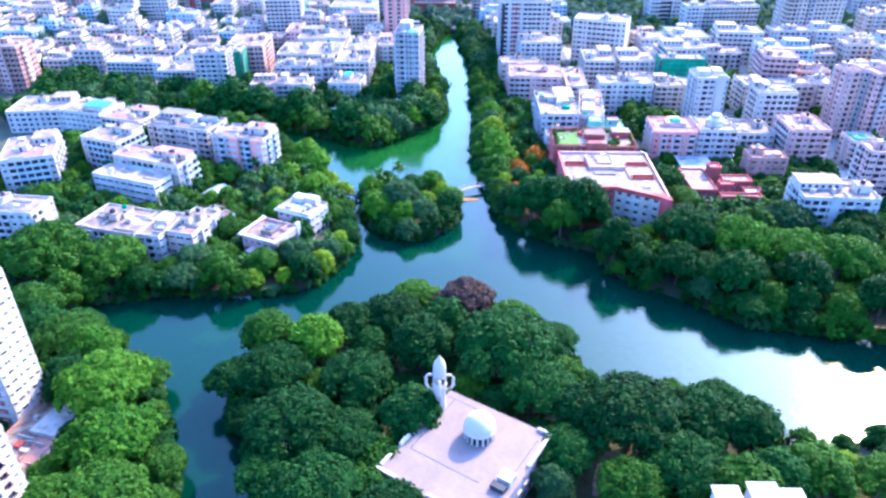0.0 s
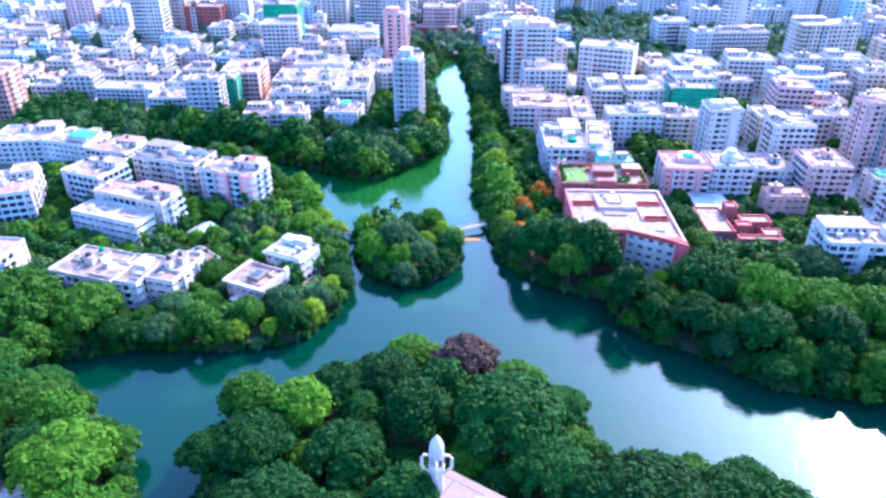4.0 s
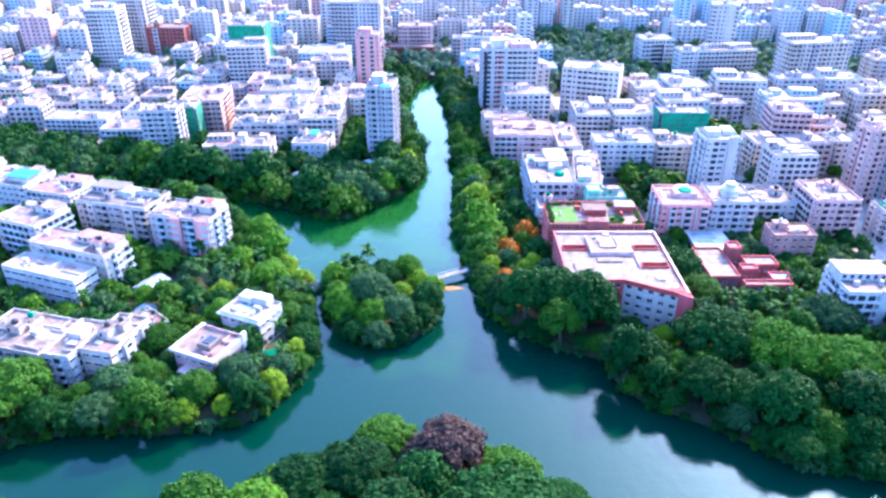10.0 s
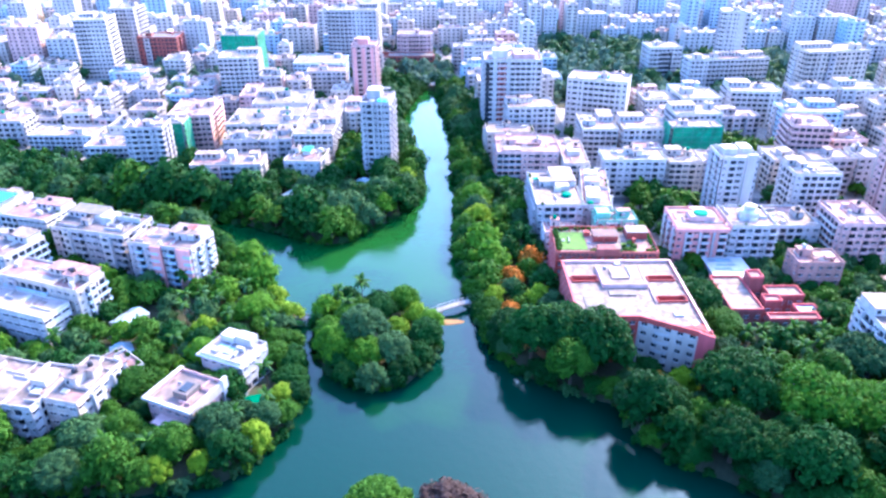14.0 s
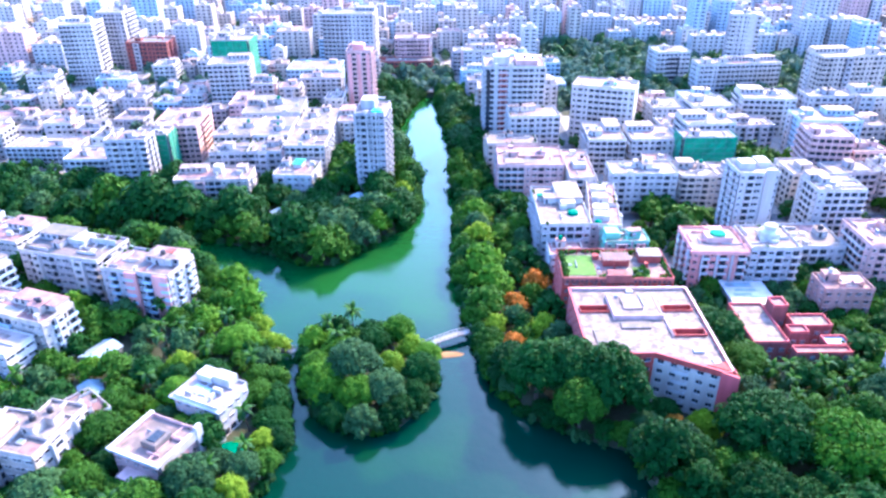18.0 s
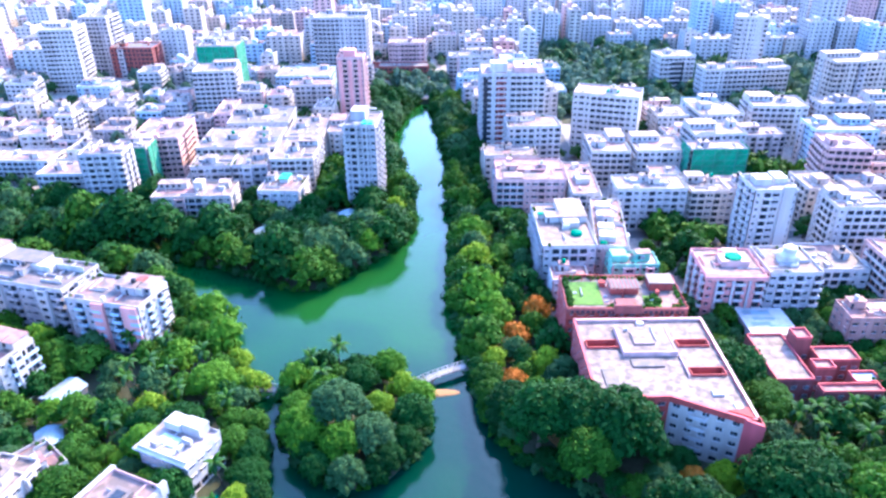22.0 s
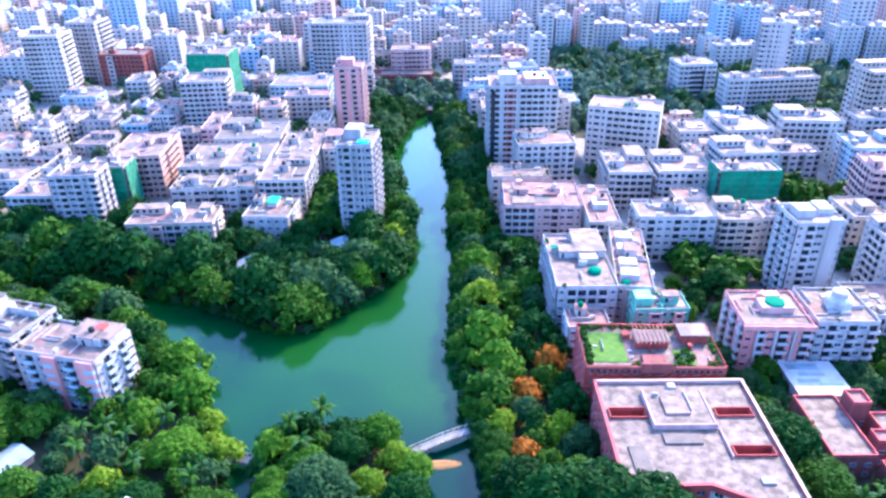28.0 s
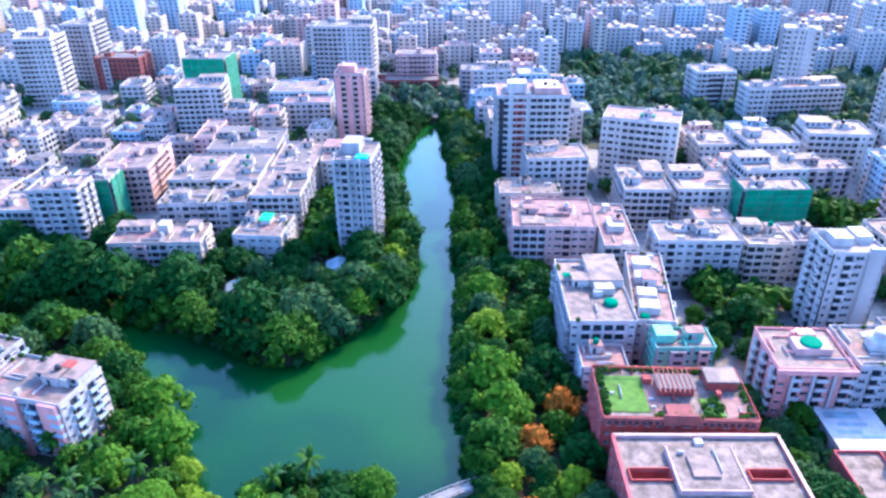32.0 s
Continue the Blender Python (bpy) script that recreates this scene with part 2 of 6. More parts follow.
# ---- building helpers ----
class Shape:
    """Collects boxes and other simple solids into one mesh."""
    def __init__(self):
        self.v, self.f, self.m = [], [], []

    def hexa(self, c, mat=0):
        """Eight corners: four below, four above, both anticlockwise."""
        b = len(self.v)
        self.v += c
        self.f += [(b + 3, b + 2, b + 1, b), (b + 4, b + 5, b + 6, b + 7), (b, b + 1, b + 5, b + 4), (b + 1, b + 2, b + 6, b + 5), (b + 2, b + 3, b + 7, b + 6), (b + 3, b, b + 4, b + 7)]
        self.m += [mat] * 6

    def box(self, x0, x1, y0, y1, z0, z1, mat=0):
        self.hexa([(x0, y0, z0), (x1, y0, z0), (x1, y1, z0), (x0, y1, z0), (x0, y0, z1), (x1, y0, z1), (x1, y1, z1), (x0, y1, z1)], mat)

    def prism(self, pts, z0, z1, mat=0, top_mat=None):
        b, k = len(self.v), len(pts)
        self.v += [(x, y, z0) for x, y in pts] + [(x, y, z1) for x, y in pts]
        self.f += [tuple(range(b + k - 1, b - 1, -1)), tuple(range(b + k, b + 2 * k))]
        self.m += [mat, mat if top_mat is None else top_mat]
        for i in range(k):
            j = (i + 1) % k
            self.f.append((b + i, b + j, b + k + j, b + k + i))
            self.m.append(mat)

    def lathe(self, x, y, profile, sides=16, mat=0):
        """profile: (radius, z) from below upwards."""
        b = len(self.v)
        for r, z in profile:
            for i in range(sides):
                a = 2 * math.pi * i / sides
                self.v.append((x + r * math.cos(a), y + r * math.sin(a), z))
        for k in range(len(profile) - 1):
            for i in range(sides):
                j = (i + 1) % sides
                self.f.append((b + k * sides + i, b + k * sides + j, b + (k + 1) * sides + j, b + (k + 1) * sides + i))
                self.m.append(mat)
        self.f += [tuple(range(b + sides - 1, b - 1, -1)), tuple(range(b + (len(profile) - 1) * sides, b + len(profile) * sides))]
        self.m += [mat, mat]

    def tube(self, pts, r, sides=6, mat=0):
        b = len(self.v)
        for k, q in enumerate(pts):
            q = Vector(q)
            way = (Vector(pts[min(k + 1, len(pts) - 1)]) - Vector(pts[max(k - 1, 0)])).normalized()
            u = way.orthogonal().normalized()
            w = way.cross(u)
            rr = r[k] if isinstance(r, (list, tuple)) else r
            for i in range(sides):
                a = 2 * math.pi * i / sides
                self.v.append(tuple(q + rr * (math.cos(a) * u + math.sin(a) * w)))
        for k in range(len(pts) - 1):
            for i in range(sides):
                j = (i + 1) % sides
                self.f.append((b + k * sides + i, b + k * sides + j, b + (k + 1) * sides + j, b + (k + 1) * sides + i))
                self.m.append(mat)

    def mesh(self, name, mats):
        me = bpy.data.meshes.new(name)
        me.from_pydata(self.v, [], self.f)
        for m in mats if isinstance(mats, (list, tuple)) else [mats]:
            me.materials.append(m)
        me.polygons.foreach_set("material_index", self.m)
        me.update()
        return me


def part(name, shape, mats, parent, label="", at=None):
    """One mesh object under a thing or part. shape: a Shape or a mesh that is shared."""
    me = shape.mesh(name, mats) if isinstance(shape, Shape) else shape
    ob = new(name, me)
    ob.parent = parent
    if at is not None:
        ob.matrix_basis = at
    if label:
        ob["label"] = label
    return ob


def thing(name, m, label, category, group="", kind=""):
    ob = new(name)
    ob.empty_display_size = 0.5
    ob.matrix_basis = m
    return tagged(ob, label, category, group, kind)


def single(name, shape, mats, m, label, category, group="", kind=""):
    ob = new(name, shape.mesh(name, mats) if isinstance(shape, Shape) else shape)
    ob.matrix_basis = m
    return tagged(ob, label, category, group, kind)


# ---- lake, ground ----
GROUND = 1.6
shore_west = [(-66, 30), (-70, 116), (-78, 135), (-89, 156), (-113, 176), (-136, 189), (-128, 198), (-103, 205), (-78, 204), (-57, 208), (-51, 214), (-44, 226), (-41, 239), (-44, 258), (-52, 277), (-59, 292), (-65, 305), (-72, 316), (-86, 335), (-96, 347), (-120, 359), (-150, 367), (-200, 372)]
shore_north = [(-200, 384), (-153, 377), (-122, 373), (-89, 364), (-61, 349), (-49, 343), (-39, 346), (-27, 360), (-12, 381), (-8, 396), (-9, 423), (-18, 462), (-24, 489), (-24, 520), (-18, 556), (-13, 580), (-10, 588)]
shore_east = [(0, 588), (0, 578), (3, 555), (7, 511), (11, 468), (10, 423), (11, 388), (9, 359), (9, 333), (11, 312), (13, 295), (16, 283), (20, 264), (29, 252), (41, 244), (55, 238), (58, 222), (67, 214), (80, 206), (100, 190), (120, 186), (145, 182), (220, 172), (340, 150)]
shore_south = [(340, 112), (200, 132), (122, 139), (94, 136), (79, 142), (66, 153), (40, 156), (36, 166), (30, 176), (14, 190), (-6, 199), (-30, 192), (-46, 182), (-60, 168), (-66, 160), (-66, 153), (-56, 136), (-49, 117), (-44, 30)]
LAKE = shore_west + shore_north + shore_east + shore_south
ISLAND = [(-43, 279), (-39, 260), (-29, 249), (-19, 245), (-9, 249), (-2, 258), (1, 269), (-3, 282), (-16, 295), (-34, 295), (-42, 288)]


def signed(px, py, poly):
    """Distance to a polygon's edge, positive inside, for arrays of places."""
    inside = np.zeros(px.shape, bool)
    near = np.full(px.shape, 1e9)
    for (x0, y0), (x1, y1) in zip(poly, poly[1:] + poly[:1]):
        if y0 != y1:
            inside ^= ((y0 > py) != (y1 > py)) & (px < (x1 - x0) * (py - y0) / (y1 - y0) + x0)
        ex, ey = x1 - x0, y1 - y0
        s = np.clip(((px - x0) * ex + (py - y0) * ey) / (ex * ex + ey * ey), 0, 1)
        near = np.minimum(near, np.hypot(px - x0 - s * ex, py - y0 - s * ey))
    return np.where(inside, near, -near)


def lake_distance(px, py):
    """How far places are out in the water (positive) or inland (negative)."""
    return np.minimum(signed(px, py, LAKE), -signed(px, py, ISLAND))


LX, LY = np.arange(-330, 352, 3.0), np.arange(30, 640, 3.0)
LAKE_MAP = lake_distance(*np.meshgrid(LX, LY)).tolist()


def in_lake(x, y):
    """The same for one place, read off a three-metre grid."""
    u, v = (x + 330) / 3, (y - 30) / 3
    i, j = int(u), int(v)
    if not (0 <= u < len(LX) - 1 and 0 <= v < len(LY) - 1):
        return -100.0
    u, v = u - i, v - j
    a, b = LAKE_MAP[j], LAKE_MAP[j + 1]
    return (a[i] * (1 - u) + a[i + 1] * u) * (1 - v) + (b[i] * (1 - u) + b[i + 1] * u) * v


def within(x, y, poly):
    inside = False
    for (x0, y0), (x1, y1) in zip(poly, poly[1:] + poly[:1]):
        if (y0 > y) != (y1 > y) and x < (x1 - x0) * (y - y0) / (y1 - y0) + x0:
            inside = not inside
    return inside


def build_ground():
    xs = np.concatenate([[-4000, -1500, -600], np.arange(-330, 352, 3.0), [600, 1500, 4000]])
    ys = np.concatenate([[-3000, -1000, -200], np.arange(30, 640, 3.0), [900, 1500, 4500]])
    gx, gy = np.meshgrid(xs, ys)
    d = np.minimum(signed(gx, gy, LAKE), -signed(gx, gy, ISLAND))
    z = np.clip(-d * 0.8, -2.0, GROUND)
    outer = (gx < -330) | (gx > 350) | (gy < 30) | (gy > 636)
    z[outer] = GROUND
    v = np.stack([gx, gy, z], -1).reshape(-1, 3)
    w = len(xs)
    f = [(j * w + i, j * w + i + 1, (j + 1) * w + i + 1, (j + 1) * w + i) for j in range(len(ys) - 1) for i in range(w - 1)]
    me = bpy.data.meshes.new("ground")
    me.from_pydata(v.tolist(), [], f)
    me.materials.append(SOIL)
    me.polygons.foreach_set("use_smooth", [True] * len(f))
    tagged(new("ground", me), "shaded earth and grass with low sloping lake banks", "ground", kind="structure")
    s = Shape()
    s.v, s.f, s.m = [(-325, 33, 0), (345, 33, 0), (345, 630, 0), (-325, 630, 0)], [(0, 1, 2, 3)], [0]
    tagged(new("water", s.mesh("water", WATER)), "calm green lake water with a light ripple", "lake", kind="structure")


build_ground()
FOOTPRINTS = []          # (centre x, centre y, radius-like half sizes, yaw) of what stands on the ground


def blocked(x, y, margin=2.0):
    for cx, cy, hw, hd, c, s in FOOTPRINTS:
        dx, dy = x - cx, y - cy
        if abs(dx * c + dy * s) < hw + margin and abs(dy * c - dx * s) < hd + margin:
            return True
    return False


def claim(x, y, w, d, yaw):
    a = radians(yaw)
    c, s = math.cos(a), math.sin(a)
    FOOTPRINTS.append((x + w / 2 * c - d / 2 * s, y + w / 2 * s + d / 2 * c, w / 2, d / 2, c, s))


# ---- buildings ----
WINDOW_MESHES, BALCONY_MESHES = {}, {}


def window_mesh(w, h):
    """A window unit to stand in an opening: one frame with two set-back panes; outward is -y, origin at the sill's middle."""
    key = (round(w, 1), round(h, 1))
    if key not in WINDOW_MESHES:
        w, h = key
        s, t = Shape(), 0.08
        cols, rows = (-w / 2, -w / 2 + t, -t / 2, t / 2, w / 2 - t, w / 2), (0, t, h - t, h)
        s.v = [(x, -0.06, z) for z in rows for x in cols]
        for j in range(3):
            for i in range(5):
                q = (j * 6 + i, j * 6 + i + 1, j * 6 + i + 7, j * 6 + i + 6)
                if j == 1 and i in (1, 3):
                    k = len(s.v)
                    s.v += [(s.v[c][0], -0.01, s.v[c][2]) for c in q]
                    for a in range(4):
                        b = (a + 1) % 4
                        s.f.append((q[a], q[b], k + b, k + a))
                    s.f.append((k, k + 1, k + 2, k + 3))
                    s.m += [0] * 4 + [1]
                else:
                    s.f.append(q)
                    s.m.append(0)
        rim = [*range(6), 11, 17, *range(23, 17, -1), 12, 6]
        k = len(s.v)
        s.v += [(s.v[c][0], 0.02, s.v[c][2]) for c in rim]
        for a in range(len(rim)):
            b = (a + 1) % len(rim)
            s.f.append((rim[b], rim[a], k + a, k + b))
            s.m.append(0)
        WINDOW_MESHES[key] = s.mesh("window", [FRAME, GLASS])
    return WINDOW_MESHES[key]


def balcony_mesh(w, paint, deep=1.2):
    """A trough-shaped balcony: slab and solid parapet in one piece, its back against the wall."""
    key = (round(w, 1), paint, deep)
    if key not in BALCONY_MESHES:
        w, t = key[0] / 2, 0.13
        s = Shape()
        for z, i in ((-0.16, 0), (0.92, 0), (0.92, t), (0.0, t)):
            s.v += [(-w + i, 0, z), (-w + i, -deep + i, z), (w - i, -deep + i, z), (w - i, 0, z)]
        for k in (0, 4, 8):
            for a in range(3):
                s.f.append((k + a, k + a + 1, k + a + 5, k + a + 4))
        s.f += [(3, 2, 1, 0), (12, 13, 14, 15)]
        s.m = [0] * len(s.f)
        BALCONY_MESHES[key] = s.mesh("balcony", PAINT[paint])
    return BALCONY_MESHES[key]


def face_frame(side, w, d):
    """Where a facade starts, its length and the pose of its own axes (x along it, -y outward)."""
    return {"S": (w, pose(0, 0, 0)), "E": (d, pose(w, 0, 0, 0, 0, 90)), "N": (w, pose(w, d, 0, 0, 0, 180)), "W": (d, pose(0, d, 0, 0, 0, -90))}[side]


def facade(shape, side, w, d, h, floors, bay=3.3, ow=1.7, balconies=(), hood=True, ledge=0.0, mat=0, base=0.0, t=0.35, open_ground=True, pattern=None):
    """Adds one wall with real openings. Returns the poses of the openings: (pose, width, height, is_balcony, storey)."""
    length, m = face_frame(side, w, d)
    fh = (h - base) / floors
    n = max(1, int(round(length / bay)))
    step = length / n
    ow = min(ow, step - 0.5)
    made = []

    (ax, bx, _c, ox), (ay, by, _c, oy) = m[0], m[1]

    def add(x0, x1, o0, o1, z0, z1):
        p = [(ax * u + bx * o + ox, ay * u + by * o + oy) for u, o in ((x0, o0), (x1, o0), (x1, o1), (x0, o1))]
        shape.hexa([(*q, z0) for q in p] + [(*q, z1) for q in p], mat)

    below = base
    for k in range(floors):
        z = base + k * fh
        low = 0.15 if (k == 0 and open_ground) else 0.85
        top = min(fh - 0.45, 2.35)
        add(0, length, 0, t, below, z + low if not balconies else z + 0.12)
        cuts = []
        for i in range(n):
            mid = (i + 0.5) * step
            balcony = i in balconies and k > 0
            half = min(step - 0.4, 2.6) / 2 if balcony or (k == 0 and open_ground) else min(step - 0.5, pattern[i % len(pattern)] if pattern else ow) / 2
            sill = 0.12 if balcony else low
            cuts.append((mid - half, mid + half, sill, balcony))
        left = 0.0
        for a, b, sill, balcony in cuts:
            add(left, a, 0, t, z + 0.12 if balconies else z + low, z + top)
            if balconies and not balcony and sill > 0.12:
                add(a, b, 0, t, z + 0.12, z + sill)
            if hood and not balcony and k:
                add(a - 0.15, b + 0.15, -0.45, 0.0, z + top, z + top + 0.1)
            made.append((m @ pose((a + b) / 2, t - 0.1, z + sill), b - a, top - sill, balcony, k, m @ pose((a + b) / 2, 0, z + 0.12)))
            left = b
        add(left, length, 0, t, z + 0.12 if balconies else z + low, z + top)
        if ledge and k:
            add(-ledge, length + ledge, -ledge, 0, z - 0.12, z + 0.1)
        below = z + top
    add(0, length, 0, t, below, h)
    return made


def roof_parts(b, w, d, h, roof, paint, rng, near, stairs=1, parapet=0.9, pergola=False, plants=0, clutter=4):
    s = Shape()
    s.box(0.1, w - 0.1, 0.1, d - 0.1, h - 0.02, h + 0.12)
    part("roof", s, ROOF[roof], b)
    s = Shape()
    for x0, x1, y0, y1 in ((0, w, 0, 0.2), (0, w, d - 0.2, d), (0, 0.2, 0.2, d - 0.2), (w - 0.2, w, 0.2, d - 0.2)):
        s.box(x0, x1, y0, y1, h, h + parapet)
    part("parapet", s, PAINT[paint], b)
    for _ in range(stairs):
        sw, sd, sh = rng.uniform(3, min(6, w * 0.4)), rng.uniform(3, min(6.5, d * 0.45)), rng.uniform(2.3, 3.2)
        x, y = rng.uniform(1.2, max(1.3, w - sw - 1.2)), rng.uniform(d * 0.25, max(d * 0.26, d - sd - 1.0))
        s = Shape()
        s.box(x, x + sw, y, y + sd, h + 0.12, h + sh)
        s.box(x - 0.3, x + sw + 0.3, y - 0.3, y + sd + 0.3, h + sh, h + sh + 0.18, 1)
        s.box(x + 0.6, x + 1.5, y - 0.04, y, h + 0.14, h + 2.1, 2)
        part("stair_head", s, [PAINT[paint], ROOF[roof], GLASS], b)
        if rng.random() < 0.7:
            s = Shape()
            kind = rng.random()
            tx, ty, tr = x + sw / 2, y + sd / 2, rng.uniform(0.7, 1.1)
            s.lathe(tx, ty, [(tr, h + sh + 0.18), (tr, h + sh + 1.3), (tr * 0.75, h + sh + 1.6), (tr * 0.3, h + sh + 1.75)], 12)
            part("water_tank", s, TANK_BLACK if kind < 0.5 else (TANK_TEAL if kind < 0.7 else PAINT["white"]), b)
    if stairs and min(w, d) > 12 and rng.random() < 0.6:
        pw, pd, ph = w * rng.uniform(0.35, 0.6), d * rng.uniform(0.3, 0.5), rng.uniform(2.6, 3.1)
        x, y = rng.choice((0.6, w - pw - 0.6)), d - pd - 0.5
        s = Shape()
        s.box(x, x + pw, y, y + pd, h + 0.1, h + ph)
        for i in range(int(pw / 2.6)):
            s.box(x + 0.8 + i * 2.6, x + 2.1 + i * 2.6, y - 0.05, y + 0.05, h + 0.9, h + 2.2, 2)
        s.box(x - 0.25, x + pw + 0.25, y - 0.4, y + pd + 0.25, h + ph, h + ph + 0.2, 1)
        part("penthouse", s, [PAINT[paint], ROOF[roof], GLASS], b)
    for _ in range(clutter // 2):
        s = Shape()
        x, y, z = rng.uniform(0.8, w * 0.6), rng.uniform(0.8, d * 0.6), 0.16 + rng.random() * 0.1
        s.box(x, min(w - 0.4, x + rng.uniform(3, w * 0.5)), y, min(d - 0.4, y + rng.uniform(3, d * 0.5)), h + 0.12, h + z)
        part("roof_paving", s, ROOF[rng.choice(("stained", "grey", "rosy", "white"))], b)
    for _ in range(clutter + (6 if near else 0)):
        s = Shape()
        x, y = rng.uniform(0.8, w - 3.5), rng.uniform(0.8, d - 3.5)
        pick = rng.random()
        if pick < 0.35:
            s.box(x, x + rng.uniform(0.8, 3.0), y, y + rng.uniform(0.8, 2.6), h + 0.1, h + rng.uniform(0.5, 2.2))
        elif pick < 0.68:
            s.box(x, min(w - 0.3, x + rng.uniform(3, 9)), y, y + 0.22, h + 0.1, h + rng.uniform(0.6, 1.2))
        else:
            s.box(x, x + 0.22, y, min(d - 0.3, y + rng.uniform(3, 9)), h + 0.1, h + rng.uniform(0.6, 1.2))
        part("roof_upstand", s, CONCRETE if rng.random() < 0.3 else PAINT[paint], b)
    if pergola:
        s = Shape()
        x0, y0 = w * 0.15, d * 0.2
        pw, pd = min(w * 0.5, 8), min(d * 0.4, 7)
        for i in range(3):
            for j in range(2):
                s.box(x0 + i * pw / 2 - 0.12, x0 + i * pw / 2 + 0.12, y0 + j * pd - 0.12, y0 + j * pd + 0.12, h + 0.12, h + 2.6)
        for j in range(2):
            s.box(x0 - 0.5, x0 + pw + 0.5, y0 + j * pd - 0.12, y0 + j * pd + 0.12, h + 2.6, h + 2.85)
        for i in range(7):
            x = x0 + i * pw / 6
            s.box(x - 0.08, x + 0.08, y0 - 0.5, y0 + pd + 0.5, h + 2.85, h + 3.0)
        part("pergola", s, PAINT[paint], b)
    if plants:
        for _ in range(plants):
            s = Shape()
            along = rng.random() < 0.5
            x = rng.uniform(0.6, w - 0.6) if along else rng.choice((0.7, w - 0.7))
            y = rng.choice((0.7, d - 0.7)) if along else rng.uniform(0.6, d - 0.6)
            leaf_clump(s, (x, y, h + 0.5), rng.uniform(0.5, 1.0), 40, rng)
            part("roof_plant", s, LEAF["mid"], b)


def leaf_clump(s, c, r, n, rng):
    for _ in range(n):
        u = Vector((rng.gauss(0, 1), rng.gauss(0, 1), rng.gauss(0.3, 1))).normalized()
        q = Vector(c) + u * r * rng.uniform(0.6, 1.0)
        a = u.orthogonal().normalized() * r * 0.35
        bvec = u.cross(a)
        k = len(s.v)
        s.v += [tuple(q + a), tuple(q + bvec), tuple(q - a), tuple(q - bvec)]
        s.f.append((k, k + 1, k + 2, k + 3))
        s.m.append(0)


SEED = [0]


def building(label, x, y, w, d, yaw, h, floors, paint="white", roof="pale", near=True, bay=3.2, ow=1.9, balcony=None, sides="SWE", stairs=1, pergola=False, plants=0, clutter=4, hood=True, ledge=0.0, name="apartment_block", category="apartment block", group="city buildings", base_z=GROUND, parapet=0.9, balcony_paint=None, projecting=None):
    """A storeyed block whose front-left corner stands at x, y; its openings, balconies and roof things are parts."""
    SEED[0] += 1
    rng = random.Random(SEED[0])
    claim(x, y, w, d, yaw)
    b = thing(name, pose(x, y, base_z, 0, 0, yaw), label, category, group)
    h = h - base_z
    near = near and y < 428
    s = Shape()
    s.box(0.36, w - 0.36, 0.36, d - 0.36, 0, h - 0.05)
    part("glazing", s, GLASS, b, "dark window glass behind the walls")
    wall = Shape()
    loose = []
    pattern = [ow * rng.choice((0.6, 0.8, 1.0, 1.0, 1.35)) for _ in range(5)]
    style = random.Random(SEED[0] * 7 + 3)
    flats = name in ("apartment_block", "apartment_tower") and projecting != 0
    if flats and not ledge and style.random() < 0.5:
        ledge = 0.22
    runs = []
    for side in "SEWN":
        n = max(1, int(round((w if side in "SN" else d) / bay)))
        if side not in sides and not near:
            length, m = face_frame(side, w, d)
            p = [m @ Vector(c) for c in ((0, 0, 0), (length, 0, 0), (length, 0.35, 0), (0, 0.35, 0))]
            wall.hexa([(q.x, q.y, 0) for q in p] + [(q.x, q.y, h) for q in p])
            continue
        cols = ()
        if balcony and side in sides:
            cols = tuple(i for i in range(n) if (i % balcony == balcony // 2))
        run = ()
        if flats and side in sides[:2] and n > 3 and style.random() < 0.7:
            first = style.randint(0, n // 3)
            run = range(first, min(n, first + max(2, round(n * style.uniform(0.35, 0.8)))))
            cols = tuple(sorted({*cols, *run}))
        got = facade(wall, side, w, d, h, floors, bay, ow, cols, hood and near and side in sides, ledge, open_ground=near, pattern=pattern)
        if run:
            length, m = face_frame(side, w, d)
            got = [q for j, q in enumerate(got) if not (q[3] and j % n in run)]
            for k in range(1, floors):
                runs.append((round((len(run) * length / n - 0.2), 1), m @ pose((run[0] + len(run) / 2) * length / n, 0, k * h / floors + 0.12)))
        if side in sides:
            loose += got
    bays = []
    if projecting is None:
        projecting = rng.choice((0, 1, 1, 2)) if not runs else rng.choice((0, 0, 1))
    for side in sides[:2]:
        length, m = face_frame(side, w, d)
        for i in range(projecting if length > 11 else 0):
            bw = rng.choice((3.0, 3.6, 4.4))
            u = rng.uniform(0.06, 0.36) * length if i == 0 else rng.uniform(0.6, 0.72) * length
            f = Shape()
            f.box(0.3, bw - 0.3, 0.36, 1.25, 0, h - 0.3, 1)
            facade(f, "S", bw, 1.3, h - 0.02, floors, bw, bw * 0.6, (), False, 0.0, open_ground=False)
            for x0, x1 in ((0, 0.3), (bw - 0.3, bw)):
                f.box(x0, x1, 0.35, 1.3, 0, h - 0.02)
            part("projecting_bay", f, [PAINT[rng.choice((paint, paint, "white", "rose", "grey"))], GLASS], b, at=m @ pose(u, -1.3, 0))
            bays.append((m.inverted(), u, bw))
    loose = [q for q in loose if not any(-0.6 < (i @ q[5].translation).y < 0.6 and u - q[1] * 0.7 < (i @ q[5].translation).x < u + bw + q[1] * 0.7 for i, u, bw in bays)]
